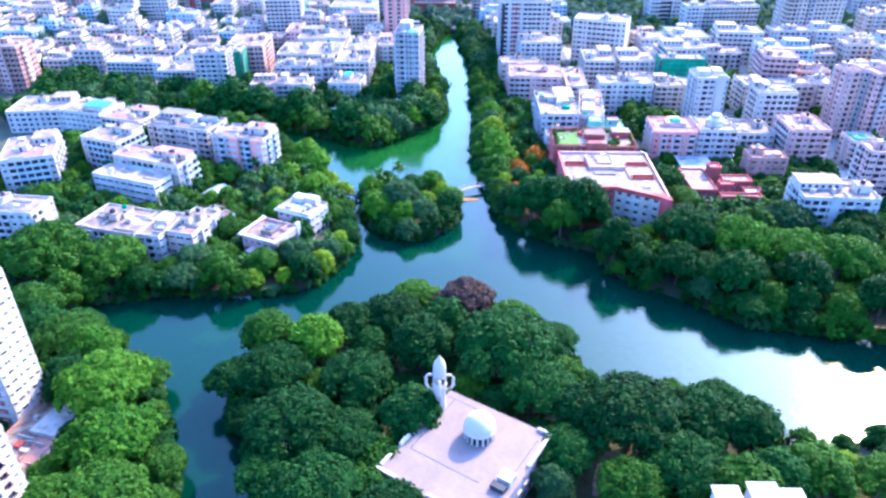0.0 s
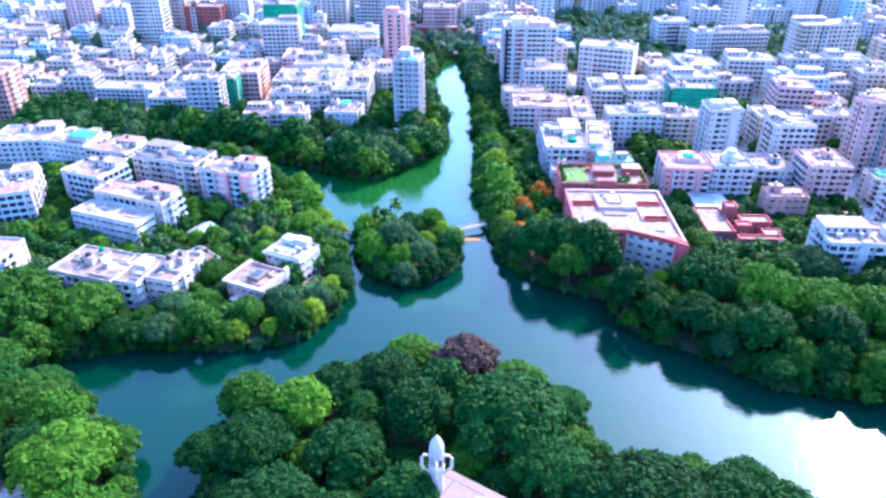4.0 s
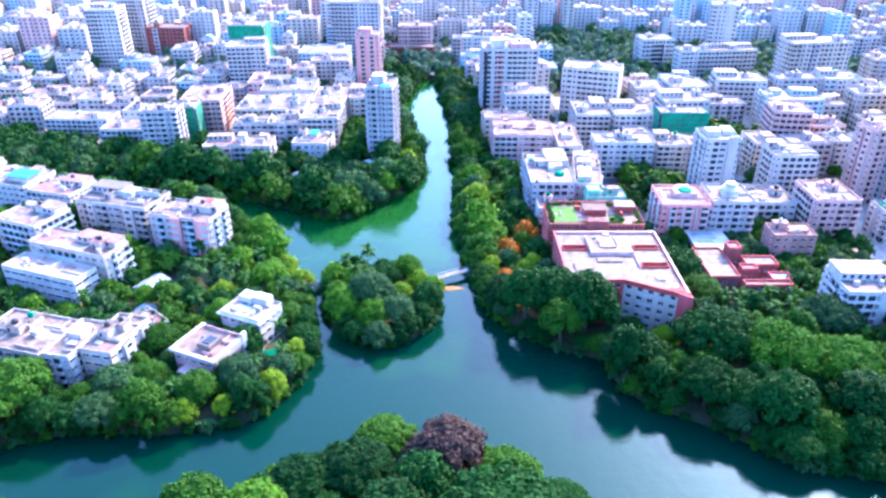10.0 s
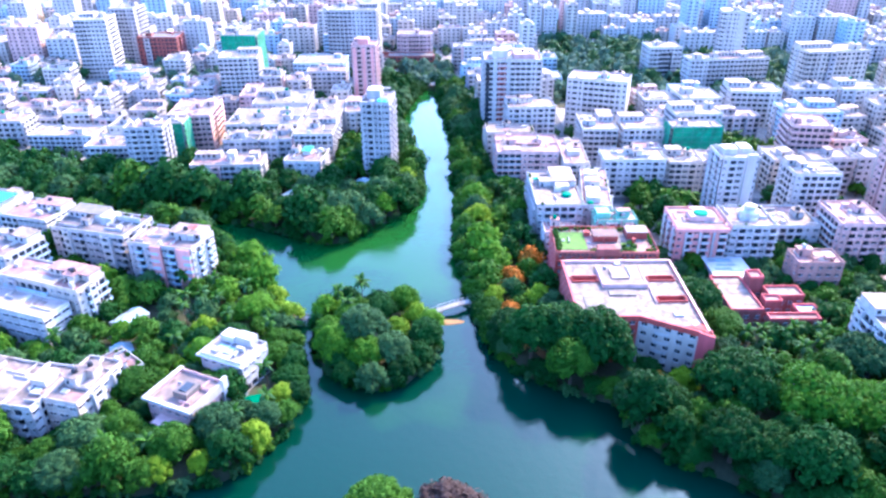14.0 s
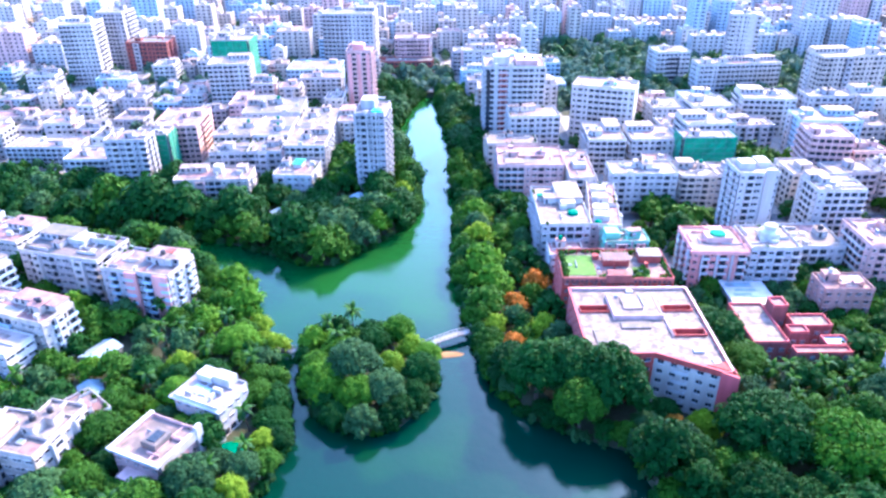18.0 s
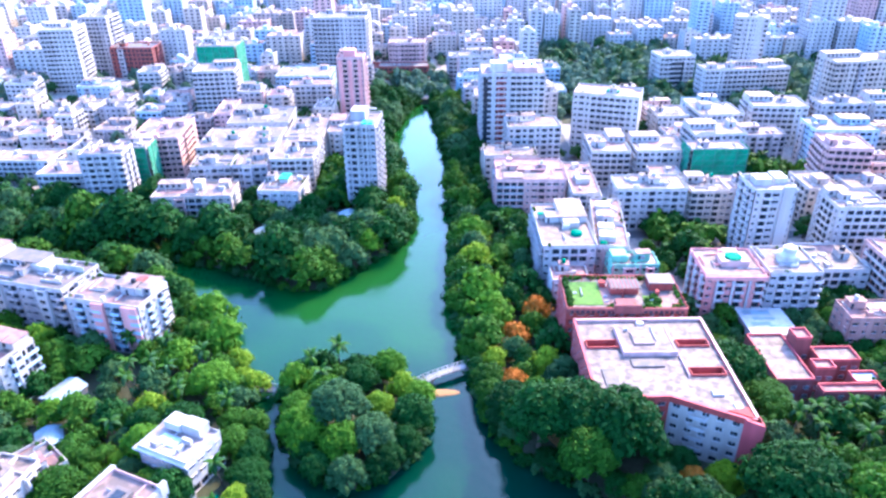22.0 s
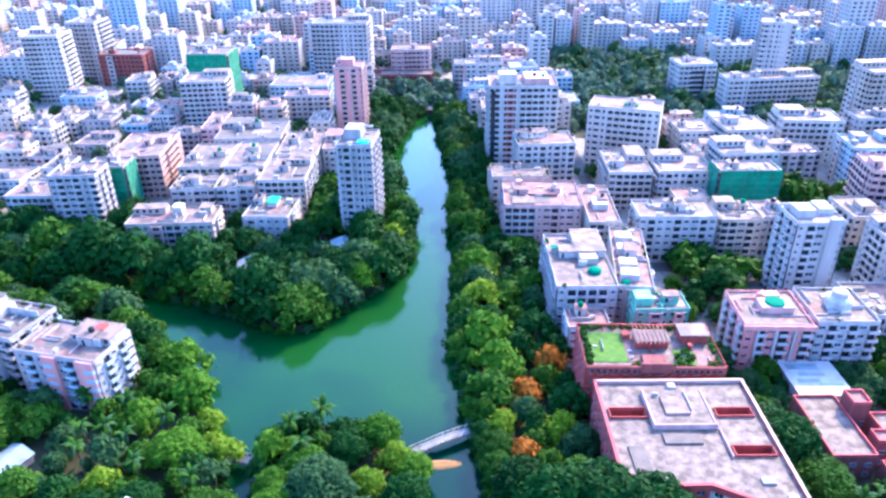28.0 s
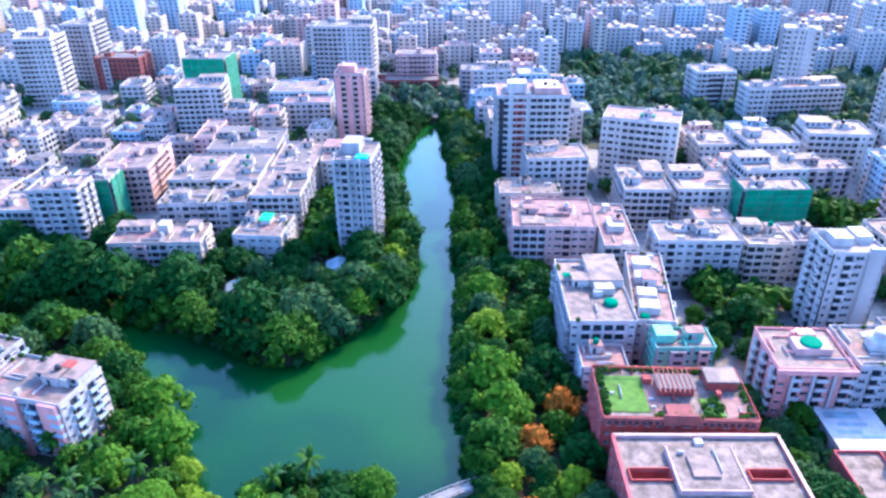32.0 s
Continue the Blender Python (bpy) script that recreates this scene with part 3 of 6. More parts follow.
    for m, a, z, is_balcony, k, slab in loose:
        if near and k and not is_balcony:
            part("window", window_mesh(a, z), None, b, at=m)
        if is_balcony and not near:
            me, k = balcony_mesh(a + 0.5, balcony_paint or paint), len(wall.v)
            wall.v += [tuple(slab @ v.co) for v in me.vertices]
            wall.f += [tuple(k + i for i in p.vertices) for p in me.polygons]
            wall.m += [0] * len(me.polygons)
        elif is_balcony:
            part("balcony", balcony_mesh(a + 0.5, balcony_paint or paint), None, b, at=slab)
    rail_paint = balcony_paint or style.choice((paint, paint, "white", "white", "rose", "grey", "blue"))
    for long, slab in runs:
        me = balcony_mesh(long, rail_paint)
        if near:
            part("balcony", me, None, b, at=slab)
        else:
            k = len(wall.v)
            wall.v += [tuple(slab @ v.co) for v in me.vertices]
            wall.f += [tuple(k + i for i in p.vertices) for p in me.polygons]
            wall.m += [0] * len(me.polygons)
    part("wall", wall, PAINT[paint], b)
    if near and flats and not runs and rng.random() < 0.75:
        tone = PAINT[rng.choice(("white", "grey", "rose", "cream", "blue"))]
        for side in sides:
            length, m = face_frame(side, w, d)
            n = max(1, int(round(length / bay)))
            for i in range(rng.randint(0, 1), n + 1, rng.choice((2, 3))):
                u = min(max(i * length / n, 0.35), length - 0.35)
                q = [m @ Vector(v) for v in ((u - 0.3, -0.3, 0), (u + 0.3, -0.3, 0), (u + 0.3, 0, 0), (u - 0.3, 0, 0))]
                f = Shape()
                f.hexa([(v.x, v.y, 0.2) for v in q] + [(v.x, v.y, h + parapet * 0.9) for v in q])
                part("pilaster", f, tone, b)
    roof_parts(b, w, d, h, roof, paint, rng, near, stairs, parapet, pergola, plants, clutter)
    return b


def extra(b, name, x0, x1, y0, y1, z0, z1, mat, label=""):
    """A block-shaped part with a chamfered top, in the building's own axes; z from the world's zero."""
    s, g, k = Shape(), b.matrix_basis.translation.z, min(0.12, (x1 - x0) / 8, (y1 - y0) / 8, (z1 - z0) / 4)
    lo, hi = z0 - g, z1 - g
    s.v = [(x0, y0, lo), (x1, y0, lo), (x1, y1, lo), (x0, y1, lo), (x0, y0, hi - k), (x1, y0, hi - k), (x1, y1, hi - k), (x0, y1, hi - k),
           (x0 + k, y0 + k, hi), (x1 - k, y0 + k, hi), (x1 - k, y1 - k, hi), (x0 + k, y1 - k, hi)]
    s.f = [(3, 2, 1, 0), (8, 9, 10, 11)] + [(r + i, r + (i + 1) % 4, r + 4 + (i + 1) % 4, r + 4 + i) for r in (0, 4) for i in range(4)]
    s.m = [0] * len(s.f)
    return part(name, s, mat, b, label)


def extra_tank(b, x, y, z, r, high, mat, label=""):
    s, g = Shape(), b.matrix_basis.translation.z
    s.lathe(x, y, [(r, z - g), (r, z - g + high * 0.7), (r * 0.85, z - g + high * 0.85), (r * 0.4, z - g + high)], 16)
    return part("water_tank", s, mat, b, label)


def net_wrap(b, w, d, z0, z1, mat, label):
    """Netting hung on a scaffold, a little off the wall, with poles and lifts."""
    g = b.matrix_basis.translation.z
    for side in "SWE":
        length, m = face_frame(side, w, d)
        s = Shape()
        n = max(3, int(length / 2.5))
        grid = []
        for j in range(9):
            z = z0 - g + (z1 - z0) * j / 8
            grid.append([len(s.v) + i for i in range(n + 1)])
            for i in range(n + 1):
                q = m @ Vector((length * i / n, -0.9 - 0.25 * ((i + j) % 2), z))
                s.v.append(tuple(q))
        for j in range(8):
            for i in range(n):
                s.f.append((grid[j][i], grid[j][i + 1], grid[j + 1][i + 1], grid[j + 1][i]))
                s.m.append(0)
        part("scaffold_net", s, mat, b, label)
        if side == "S" or (side == "W") == (b.matrix_basis.translation.x > 0):
            for i in range(0, n + 1, 2):
                q = m @ Vector((length * i / n, -1.25, 0))
                p = Shape()
                p.tube([(q.x, q.y, 0), (q.x, q.y, z1 - g + 1.2)], 0.12, 5)
                part("scaffold_pole", p, NET_POLE, b)
            for j in range(1, 8):
                q, r = m @ Vector((-0.5, -1.3, 0)), m @ Vector((length + 0.5, -1.3, 0))
                z = z0 - g + (z1 - z0) * j / 8
                p = Shape()
                p.tube([(q.x, q.y, z), (r.x, r.y, z)], 0.11, 5)
                part("scaffold_rail", p, NET_POLE, b)


# ---- east bank, beside the lake ----
b = building("white apartment block with teal tanks on its cluttered roof", 42, 339, 20, 37, 0, 20, 6, "white", "pale", balcony=3, plants=6, clutter=6, stairs=1, sides="SW")
extra(b, "roof_canopy", 1, 9, 23, 25.5, 22.2, 22.5, TANK_TEAL, "teal corrugated roof canopy")
extra(b, "canopy_wall", 1.5, 8.5, 24, 25.2, 20, 22.2, PAINT["white"])
for x, y, r in ((12, 27, 2.0), (14, 10, 2.2), (11, 33, 1.6)):
    extra_tank(b, x, y, 20.1, r, 1.6, TANK_TEAL, "round teal water tank")
extra(b, "roof_room", 10, 16, 15, 20, 20, 22.6, PAINT["cream"])
b = building("white stepped apartment wing with roof rooms and plants", 62.3, 343, 12, 43, -8, 18, 5, "white", "rosy", balcony=3, plants=6, clutter=6, sides="SE")
for y in (4, 12, 22, 31):
    extra(b, "roof_room", 1.5, 7.5, y, y + 5, 18, 20.2 + (y % 3) * 0.4, PAINT["white"])
extra_tank(b, 3, 2, 18.1, 1.4, 1.4, TANK_TEAL, "round teal water tank")
b = building("aqua painted house with a cluttered roof terrace", 66, 331.5, 17, 10, 0, 16, 5, "aqua", "rosy", stairs=1, sides="SW")
extra(b, "roof_room", 0.5, 6, 3, 8.5, 16, 18.8, PAINT["aqua"])
b = building("narrow white block with a rosy roof terrace", 44, 325, 13, 11, 0, 14, 4, "white", "rosy", sides="SW")
b = building("pale rose apartment block with rosy tiled roof and parapets", 30, 402, 31, 26, -2, 20, 6, "rose", "rosy", balcony=4, stairs=2, clutter=6, sides="SW")
extra(b, "roof_room", 9, 22, 10, 22, 20, 21.4, ROOF["rosy"], "raised pink tiled terrace")
extra(b, "roof_step", 3, 12, 2, 9, 20, 20.8, ROOF["pale"])
b = building("cream terraced wing with a sunken roof court", 61.5, 388, 12, 36, -2, 19, 6, "cream", "rosy", balcony=3, stairs=1, clutter=5, sides="SE")
extra(b, "roof_room", 3, 9, 12, 20, 19, 21.6, PAINT["cream"])
building("tan lakeside block with plants on its roof", 27, 437, 26, 16, 0, 18, 5, "cream", "stained", plants=12, sides="SW")
b = building("white podium block in front of the pink tower", 40, 456, 27, 18, 3, 26, 8, "white", "pale", pergola=True, plants=8, sides="SW", balcony=2)
b = building("pink and white residential tower with red window bays", 28, 488, 34, 25, -1, 45, 14, "white", "rosy", balcony=3, stairs=2, clutter=6, sides="SWE", name="apartment_tower", category="tower")
for k in range(12):
    z = 7 + k * 3.1
    extra(b, "bay_window", 8.0, 13.2, -1.1, 0, z, z + 2.0, PAINT["red"], "red panel under a projecting window")
extra(b, "glass_shaft", 1.0, 5.0, -0.5, 0, 6, 43.5, GLASS, "dark glazed stair shaft")
extra(b, "pilaster", 5.4, 7.6, -0.9, 0, 4, 47.5, PAINT["white"], "tall white pilaster")
extra(b, "pilaster", 13.5, 15.5, -0.9, 0, 4, 47.5, PAINT["white"], "tall white pilaster")
extra(b, "roof_room", 5, 14, 6, 14, 45, 50, PAINT["white"])
extra(b, "roof_room", 18, 30, 5, 20, 45, 48, PAINT["rose"])
building("cream block behind the pink tower", 26, 520, 17, 20, 0, 24, 7, "cream", "pale", near=False, sides="SW")
building("white six-storey apartment block with a pale flat roof", 81, 390, 30, 16, -1, 20, 6, "white", "pale", balcony=3, stairs=2, clutter=6, projecting=0)
building("cream six-storey apartment block with a pale flat roof", 112.5, 389, 16, 17, -2, 19, 6, "cream", "pale", balcony=2)
building("grey apartment block with a pale roof", 130, 393, 12, 15, 0, 18, 5, "grey", "pale", sides="SW")
b = building("white eleven-storey apartment tower with stacked balconies", 123, 355, 16.5, 16, 0, 34, 11, "white", "white", balcony=2, name="apartment_tower", category="tower", sides="SW", stairs=0, projecting=0)
extra(b, "stair_wall", 10.2, 14.4, -1.4, 0, 1.6, 36.5, PAINT["white"], "blank white stair wall")
extra(b, "roof_room", 2, 8, 5, 11, 34, 37.0, PAINT["white"])
extra(b, "roof_screen", 0.3, 9.5, 12, 12.3, 34, 36.4, PAINT["white"], "white framed roof screen")
extra(b, "roof_room", 10, 15, 7, 14, 34, 36.6, PAINT["white"])
b = building("pink and white apartment block with a teal roof tank", 94, 317, 20, 19, -2, 20, 6, "pink", "pale", balcony=2, balcony_paint="white", stairs=0, clutter=2, sides="SW", projecting=0)
extra(b, "roof_room", 7, 16.5, 6.5, 12.5, 20, 22.3, PAINT["rose"], "curved roof room with a teal top")
extra_tank(b, 11.7, 9.6, 22.3, 2.9, 0.7, TANK_TEAL, "round teal tank cover")
for x in (3.6, 9.0, 14.4):
    extra(b, "white_pier", x, x + 0.7, -0.9, 0, 1.6, 19.0, PAINT["white"], "white pier between the balconies")
for x, y in ((19.4, 2), (19.4, 9), (19.4, 15)):
    extra(b, "white_pier", -0.6, 0, y, y + 1.6, 1.6, 19.0, PAINT["white"], "white pier between the balconies")
extra(b, "cornice", -0.5, 20.5, -0.9, 0, 19.0, 20.6, PAINT["pink"], "salmon pink roof band")
extra(b, "roof_drum", 10, 15, 14, 17, 20, 22.0, PAINT["rose"])
b = building("white apartment block with a round roof room", 116, 318, 18, 19, -1, 20, 6, "white", "pale", balcony=2, plants=4, sides="SW", stairs=0, projecting=0)
extra_tank(b, 10, 10, 20.1, 4.0, 3.6, PAINT["white"], "round white roof room")
extra_tank(b, 10, 10, 23.5, 2.4, 2.0, PAINT["white"], "round white water tank")
building("white apartment block behind the road", 79, 436, 19, 28, -2, 20, 6, "white", "pale", balcony=2, sides="SW", clutter=6)
building("white apartment block with twin wings", 101, 436, 25, 22, 0, 20, 6, "white", "pale", balcony=3, sides="SW", clutter=6)
b = building("white hotel-like block with arched bays", 79.5, 497, 36, 20, -20, 32, 9, "white", "rosy", sides="SW", ow=2.2, stairs=1)
extra(b, "rooftop_pool", 17, 24, 7, 12, 32, 33, TANK_TEAL, "small teal rooftop tank")
building("white low block beside a playground", 126, 490, 18, 20, 0, 20, 6, "white", "pale", near=False, sides="SW")
building("white low block with roof rooms", 147, 482, 24, 22, 3, 23, 7, "white", "pale", near=False, stairs=2, sides="SW")
building("cream narrow block with a rosy roof", 104, 418, 14, 11, 0, 15, 4, "cream", "rosy", near=False, stairs=0, sides="SW")
b = building("unfinished block wrapped in teal scaffold netting", 124, 426, 26, 12, 0, 24, 7, "grey", "pale", near=False, stairs=1, sides="SW", projecting=0)
net_wrap(b, 26, 12, 3, 25, NET, "hanging teal scaffold net")
building("white block stepped above the netted building", 130, 441, 26, 19, 3, 26, 8, "white", "pale", near=False, sides="SW")
building("mauve brick block among the trees", 135, 299, 17, 11, -1, 14, 4, "brown", "rosy", sides="SW")
building("pale rose apartment block with a tiled roof", 160, 319, 19, 22, -1, 20, 6, "rose", "rosy", sides="SW", balcony=2)
building("white low block with a grey roof", 138, 330, 20, 20, -1, 14, 4, "white", "grey", sides="SW")
building("white apartment block with a pale roof", 157, 356, 20, 17, -1, 26, 8, "white", "pale", balcony=2, sides="SW")
building("rose apartment block with horizontal bands", 179, 410, 19, 20, -8, 30, 9, "rose", "rosy", near=False, ledge=0.4, sides="SW")
b = building("white apartment block with terraces facing the park", 136, 247, 29, 18, -3, 20, 6, "white", "pale", balcony=2, sides="SW", stairs=1)
extra(b, "stair_tower", 10.5, 13.5, -1.4, 0, 1.6, 22, PAINT["white"], "projecting white stair tower")
extra(b, "roof_room", 2, 9, 12, 17, 20, 22.5, PAINT["blue"])
b = building("white house with a teal roof sheet", 190, 317, 13, 13, 0, 15, 5, "white", "pale", stairs=0, clutter=1, sides="SW")
extra(b, "roof_sheet", 2, 10, 3, 11, 15.2, 15.6, TANK_TEAL, "bright teal roof sheet")
for x, y, w, h in ((199, 355, 9.6, 38), (211, 350, 15, 38), (170, 269, 15, 30)):
    building("tall rose residential tower with stacked balconies", x, y, w, 12, 10 if y > 300 else -3, h, h // 3, "rose", "pale", balcony=2, sides="SW", name="apartment_tower", category="tower")
building("broad pale residential tower with balconies", 236, 521, 42, 20, 6, 41, 13, "cream", "pale", near=False, name="apartment_tower", category="tower", balcony=3, sides="SW")
building("white terraced block among trees with a pale roof", 180, 494, 30, 22, -6, 24, 7, "white", "pale", near=False, sides="SW", ledge=0.3)
building("pale blue block with a flat roof", 196, 455, 32, 20, -4, 23, 7, "blue", "pale", near=False, sides="SW")
b = building("white tower with a blank stair wall", 213, 618, 21, 18, -22, 50, 15, "white", "white", near=False, name="apartment_tower", category="tower", sides="SW")
extra(b, "stair_wall", 13, 17, -1.0, 0, 1.6, 52, PAINT["white"], "blank white stair wall")
b = building("white block with a dark glazed front", 161, 609, 25, 20, 4, 25, 7, "white", "pale", near=False, ow=2.4, sides="SW")
extra(b, "glass_front", 8, 17, -0.6, 0, 3, 22, GLASS, "dark glass curtain wall")
building("white apartment row by the park", 181, 574, 58, 16, 5, 24, 7, "white", "pale", near=False, stairs=3, sides="SW")

# ---- west bank, beyond the northern arm ----
b = building("grey thirteen-storey lakeside tower with stacked balconies", -38, 414, 14.6, 20, -5, 42, 13, "grey", "pale", balcony=2, bay=2.9, stairs=0, clutter=2, name="apartment_tower", category="tower", sides="SEW", balcony_paint="grey", projecting=0)
extra(b, "roof_pool", 8, 13, 2, 7, 42, 42.9, material("pool_blue", (0.05, 0.45, 0.6), 0.3, vary=0.1), "bright blue rooftop pool cover")
extra(b, "roof_room", 2, 9, 8, 17, 42, 46.5, PAINT["grey"])
extra(b, "roof_frame", 3, 13, 14, 15, 45.5, 46.3, PAINT["white"], "white roof beam")
for x in (0.2, 5.6, 10.2):
    extra(b, "pier", x, x + 0.8, -0.7, 0, 1.6, 43, PAINT["white"], "pale full-height pier")
b = building("white low block with a green roof shelter", -78, 407, 19, 20, -5, 14, 4, "white", "stained", sides="SE", plants=5)
extra(b, "roof_shelter", 7, 12, 10, 17, 16.2, 16.6, material("green_sheet", (0.05, 0.48, 0.16), 0.5), "bright green roof shelter")
extra(b, "shelter_wall", 7.5, 11.5, 10.5, 16.5, 14, 16.2, PAINT["white"])
b = building("cream five-storey block at the wood's edge", -122, 396, 35, 16, 2, 16, 5, "cream", "pale", sides="SE", clutter=3)
extra(b, "stair_head", 17, 21, 8, 13, 16, 20, PAINT["cream"])
building("grey nine-storey block with deep balconies", -161, 418, 20, 15, 3, 28, 9, "grey", "pale", projecting=0, balcony=2, balcony_paint="white", sides="SE")
building("white low block with a cluttered roof", -190, 430, 24, 20, 0, 14, 4, "white", "pale", near=False, clutter=6, sides="SE")
building("pale low block behind the trees", -234, 455, 38, 18, -3, 12, 4, "white", "pale", near=False, clutter=6, sides="SE")
b = building("unfinished block wrapped in green scaffold netting", -155, 438, 17, 13, 2, 24, 7, "grey", "pale", near=False, sides="SE", projecting=0)
net_wrap(b, 17, 13, 3, 24.5, NET, "hanging green scaffold net")
building("grey block with a planted roof", -114, 427, 19, 17, 3, 18, 5, "grey", "stained", plants=14, sides="SE", balcony=2)
building("grey block with a planted roof terrace", -94.5, 428, 16.5, 17, 3, 18, 5, "grey", "stained", plants=12, sides="SE", balcony=2)
for x, y, w, d, p in ((-118, 449, 20, 32, "cream"), (-97, 449, 19, 34, "white"), (-77, 432, 21, 30, "white"), (-76, 464, 20, 34, "cream")):
    building("pale block with long stepped roofs and low walls", x, y, w, d, 0, 19.5, 6, p, "pale", near=False, stairs=2, clutter=9, balcony=2, sides="SE")
building("grey roofed row of low flats", -112, 486, 34, 30, 2, 20, 6, "grey", "grey", near=False, stairs=3, clutter=9, sides="SE")
building("cream lakeside block with a rosy roof", -54, 470, 20, 24, 3, 20, 6, "cream", "rosy", near=False, sides="SE", balcony=3)
building("pale rose block with brown balconies", -123, 500, 10, 30, 3, 21, 7, "rose", "pale", near=False, sides="SE")
building("pale rose block with a long roof", -152, 454, 24, 34, 3, 23, 7, "rose", "pale", near=False, stairs=2, sides="SE", clutter=7)
building("white eleven-storey block with balconies", -147, 545, 26, 22, 4, 34, 11, "white", "pale", near=False, balcony=3, sides="SE")
b = building("pink and white residential tower by the lake", -56, 535, 16, 14, -1, 44, 14, "rose", "rosy", near=False, balcony=2, sides="SE", name="apartment_tower", category="tower", projecting=0, balcony_paint="white")
for x in (1.0, 6.6, 12.4):
    extra(b, "pink_panel", x, x + 2.4, -0.6, 0, 1.6, 43, PAINT["pink"], "dull pink vertical bay")
extra(b, "roof_room", 4, 11, 4, 10, 44, 48, PAINT["pink"])
building("pale cyan office block with a flat roof", -106, 588, 37, 28, -1, 20, 6, "blue", "pale", near=False, sides="SE")
b = building("unfinished tower wrapped in teal netting", -156, 590, 25, 20, -2, 40, 12, "grey", "grey", near=False, sides="SE", projecting=0)
net_wrap(b, 25, 20, 4, 40.5, NET, "hanging teal scaffold net")
building("broad grey office tower with window rows", -89, 655, 40, 26, -4, 46, 14, "grey", "grey", near=False, name="apartment_tower", category="tower", sides="SE")
building("white block by the lake's end", -34, 664, 28, 18, -1, 25, 7, "rose", "pale", near=False, sides="SE")
building("maroon low block by the lake's end", -50, 648, 46, 14, -1, 11, 3, "maroon", "grey", near=False, sides="SE")
building("white tower with a dark window strip", -276, 620, 24, 24, 4, 46, 14, "white", "white", near=False, name="apartment_tower", category="tower", sides="SE")
building("grey office tower with window rows", -271, 670, 22, 24, -2, 46, 14, "grey", "grey", near=False, name="apartment_tower", category="tower", sides="SE")
building("maroon framed block under construction", -249, 664, 33, 20, -2, 24, 7, "maroon", "grey", near=False, sides="SE", ow=2.6)

# ---- western peninsula ----
b = building("grey and white apartment block with a planted roof", -153, 322, 34, 18, -16, 20, 6, "grey", "grey", balcony=3, projecting=2, plants=12, stairs=1, clutter=6, sides="SE")
extra(b, "roof_wall", 0.5, 33, 12, 12.3, 20, 22.5, PAINT["white"], "white framed roof screen")
extra(b, "roof_room", 14, 22, 9, 15, 20, 22.6, PAINT["white"])
b = building("apartment block with white balconies and brick coloured ends", -117, 308, 27, 16, -14, 20, 6, "grey", "pale", balcony=2, balcony_paint="blue", stairs=1, clutter=6, sides="SE", plants=4, projecting=0)
extra(b, "brick_pier", 10, 14.5, -1.0, 0, 1.6, 20.5, PAINT["pink"], "salmon coloured projecting bay")
extra(b, "brick_pier", 21, 26.6, -1.0, 0, 1.6, 20.5, PAINT["pink"], "salmon coloured projecting bay")
extra(b, "roof_room", 16, 24, 7, 13, 20, 22.6, PAINT["white"])
extra(b, "roof_canopy", 19, 22, 11, 14, 22.6, 23.4, PAINT["red"], "red roof canopy")
building("white apartment block on the peninsula", -178, 305, 22, 18, -22, 20, 6, "white", "pale", balcony=2, sides="SE", clutter=5, plants=4)
b = building("white low block with a cream roof terrace", -161, 277, 34, 11, -20, 14, 4, "white", "white", stairs=0, clutter=3, sides="SE", bay=3.8, ow=3.1, projecting=0)
b = building("cream stepped block with a rosy roof terrace", -156, 288.5, 36, 13, -20, 18, 5, "cream", "rosy", stairs=2, clutter=6, sides="SE")
b = building("weathered pale block with stained sunken roofs", -146, 230, 27, 19, -16, 14, 4, "cream", "stained", stairs=3, clutter=12, sides="SE", bay=3.6, balcony=2, balcony_paint="white", projecting=1)
b = building("weathered pale block with stained sunken roofs", -119.5, 223.5, 9, 19, -12, 14, 4, "white", "stained", stairs=0, clutter=3, sides="SE", balcony=3)
extra(b, "roof_room", 2, 7, 9, 15, 14, 16.4, PAINT["cream"])
b = building("weathered pale wing with arched openings", -109.5, 226, 11, 20, -14, 14, 4, "cream", "stained", stairs=2, clutter=7, sides="SE", ow=2.2)
b = building("pale low house with a planted roof terrace", -108, 243, 13, 14, -40, 11, 3, "cream", "rosy", stairs=1, clutter=5, sides="SE", plants=14)
b = building("white villa with stepped white roofs", -73, 249.5, 16, 12.5, -25, 12, 3, "white", "white", sides="SE", name="villa", category="villa", stairs=0, clutter=2)
extra(b, "roof_overhang", -1, 17, -1, 1.0, 11.7, 12.15, PAINT["white"], "white projecting roof edge")
extra(b, "roof_room", 1.5, 7, 8, 12.3, 12, 14.6, PAINT["white"])
extra(b, "upper_roof", 7, 13, 8.5, 12.3, 12, 15.2, PAINT["white"])
extra(b, "roof_panel", 3, 9, 3, 6.5, 12.1, 12.5, PAINT["blue"], "grey-blue roof panel")
extra(b, "porch", 12, 17, -3, 0, 1.6, 6, PAINT["white"])
b = building("pale villa with a framed roof terrace", -82, 229, 15, 14.5, -24, 11, 3, "rose", "pale", sides="SE", name="villa", category="villa", stairs=0, clutter=1, parapet=1.2)
extra(b, "roof_room", 6, 11, 4, 10, 11, 13.2, ROOF["grey"], "grey flat roof room")
extra(b, "roof_beam", -1.2, 16, -0.9, 0.4, 11.6, 12.4, PAINT["white"], "white roof edge beam")
extra(b, "roof_beam", -1.2, 0.2, 0.4, 15, 11.6, 12.4, PAINT["white"], "white roof edge beam")
extra(b, "roof_beam", 14.9, 16, 0.4, 15, 9.5, 12.4, PAINT["cream"], "white roof edge beam")
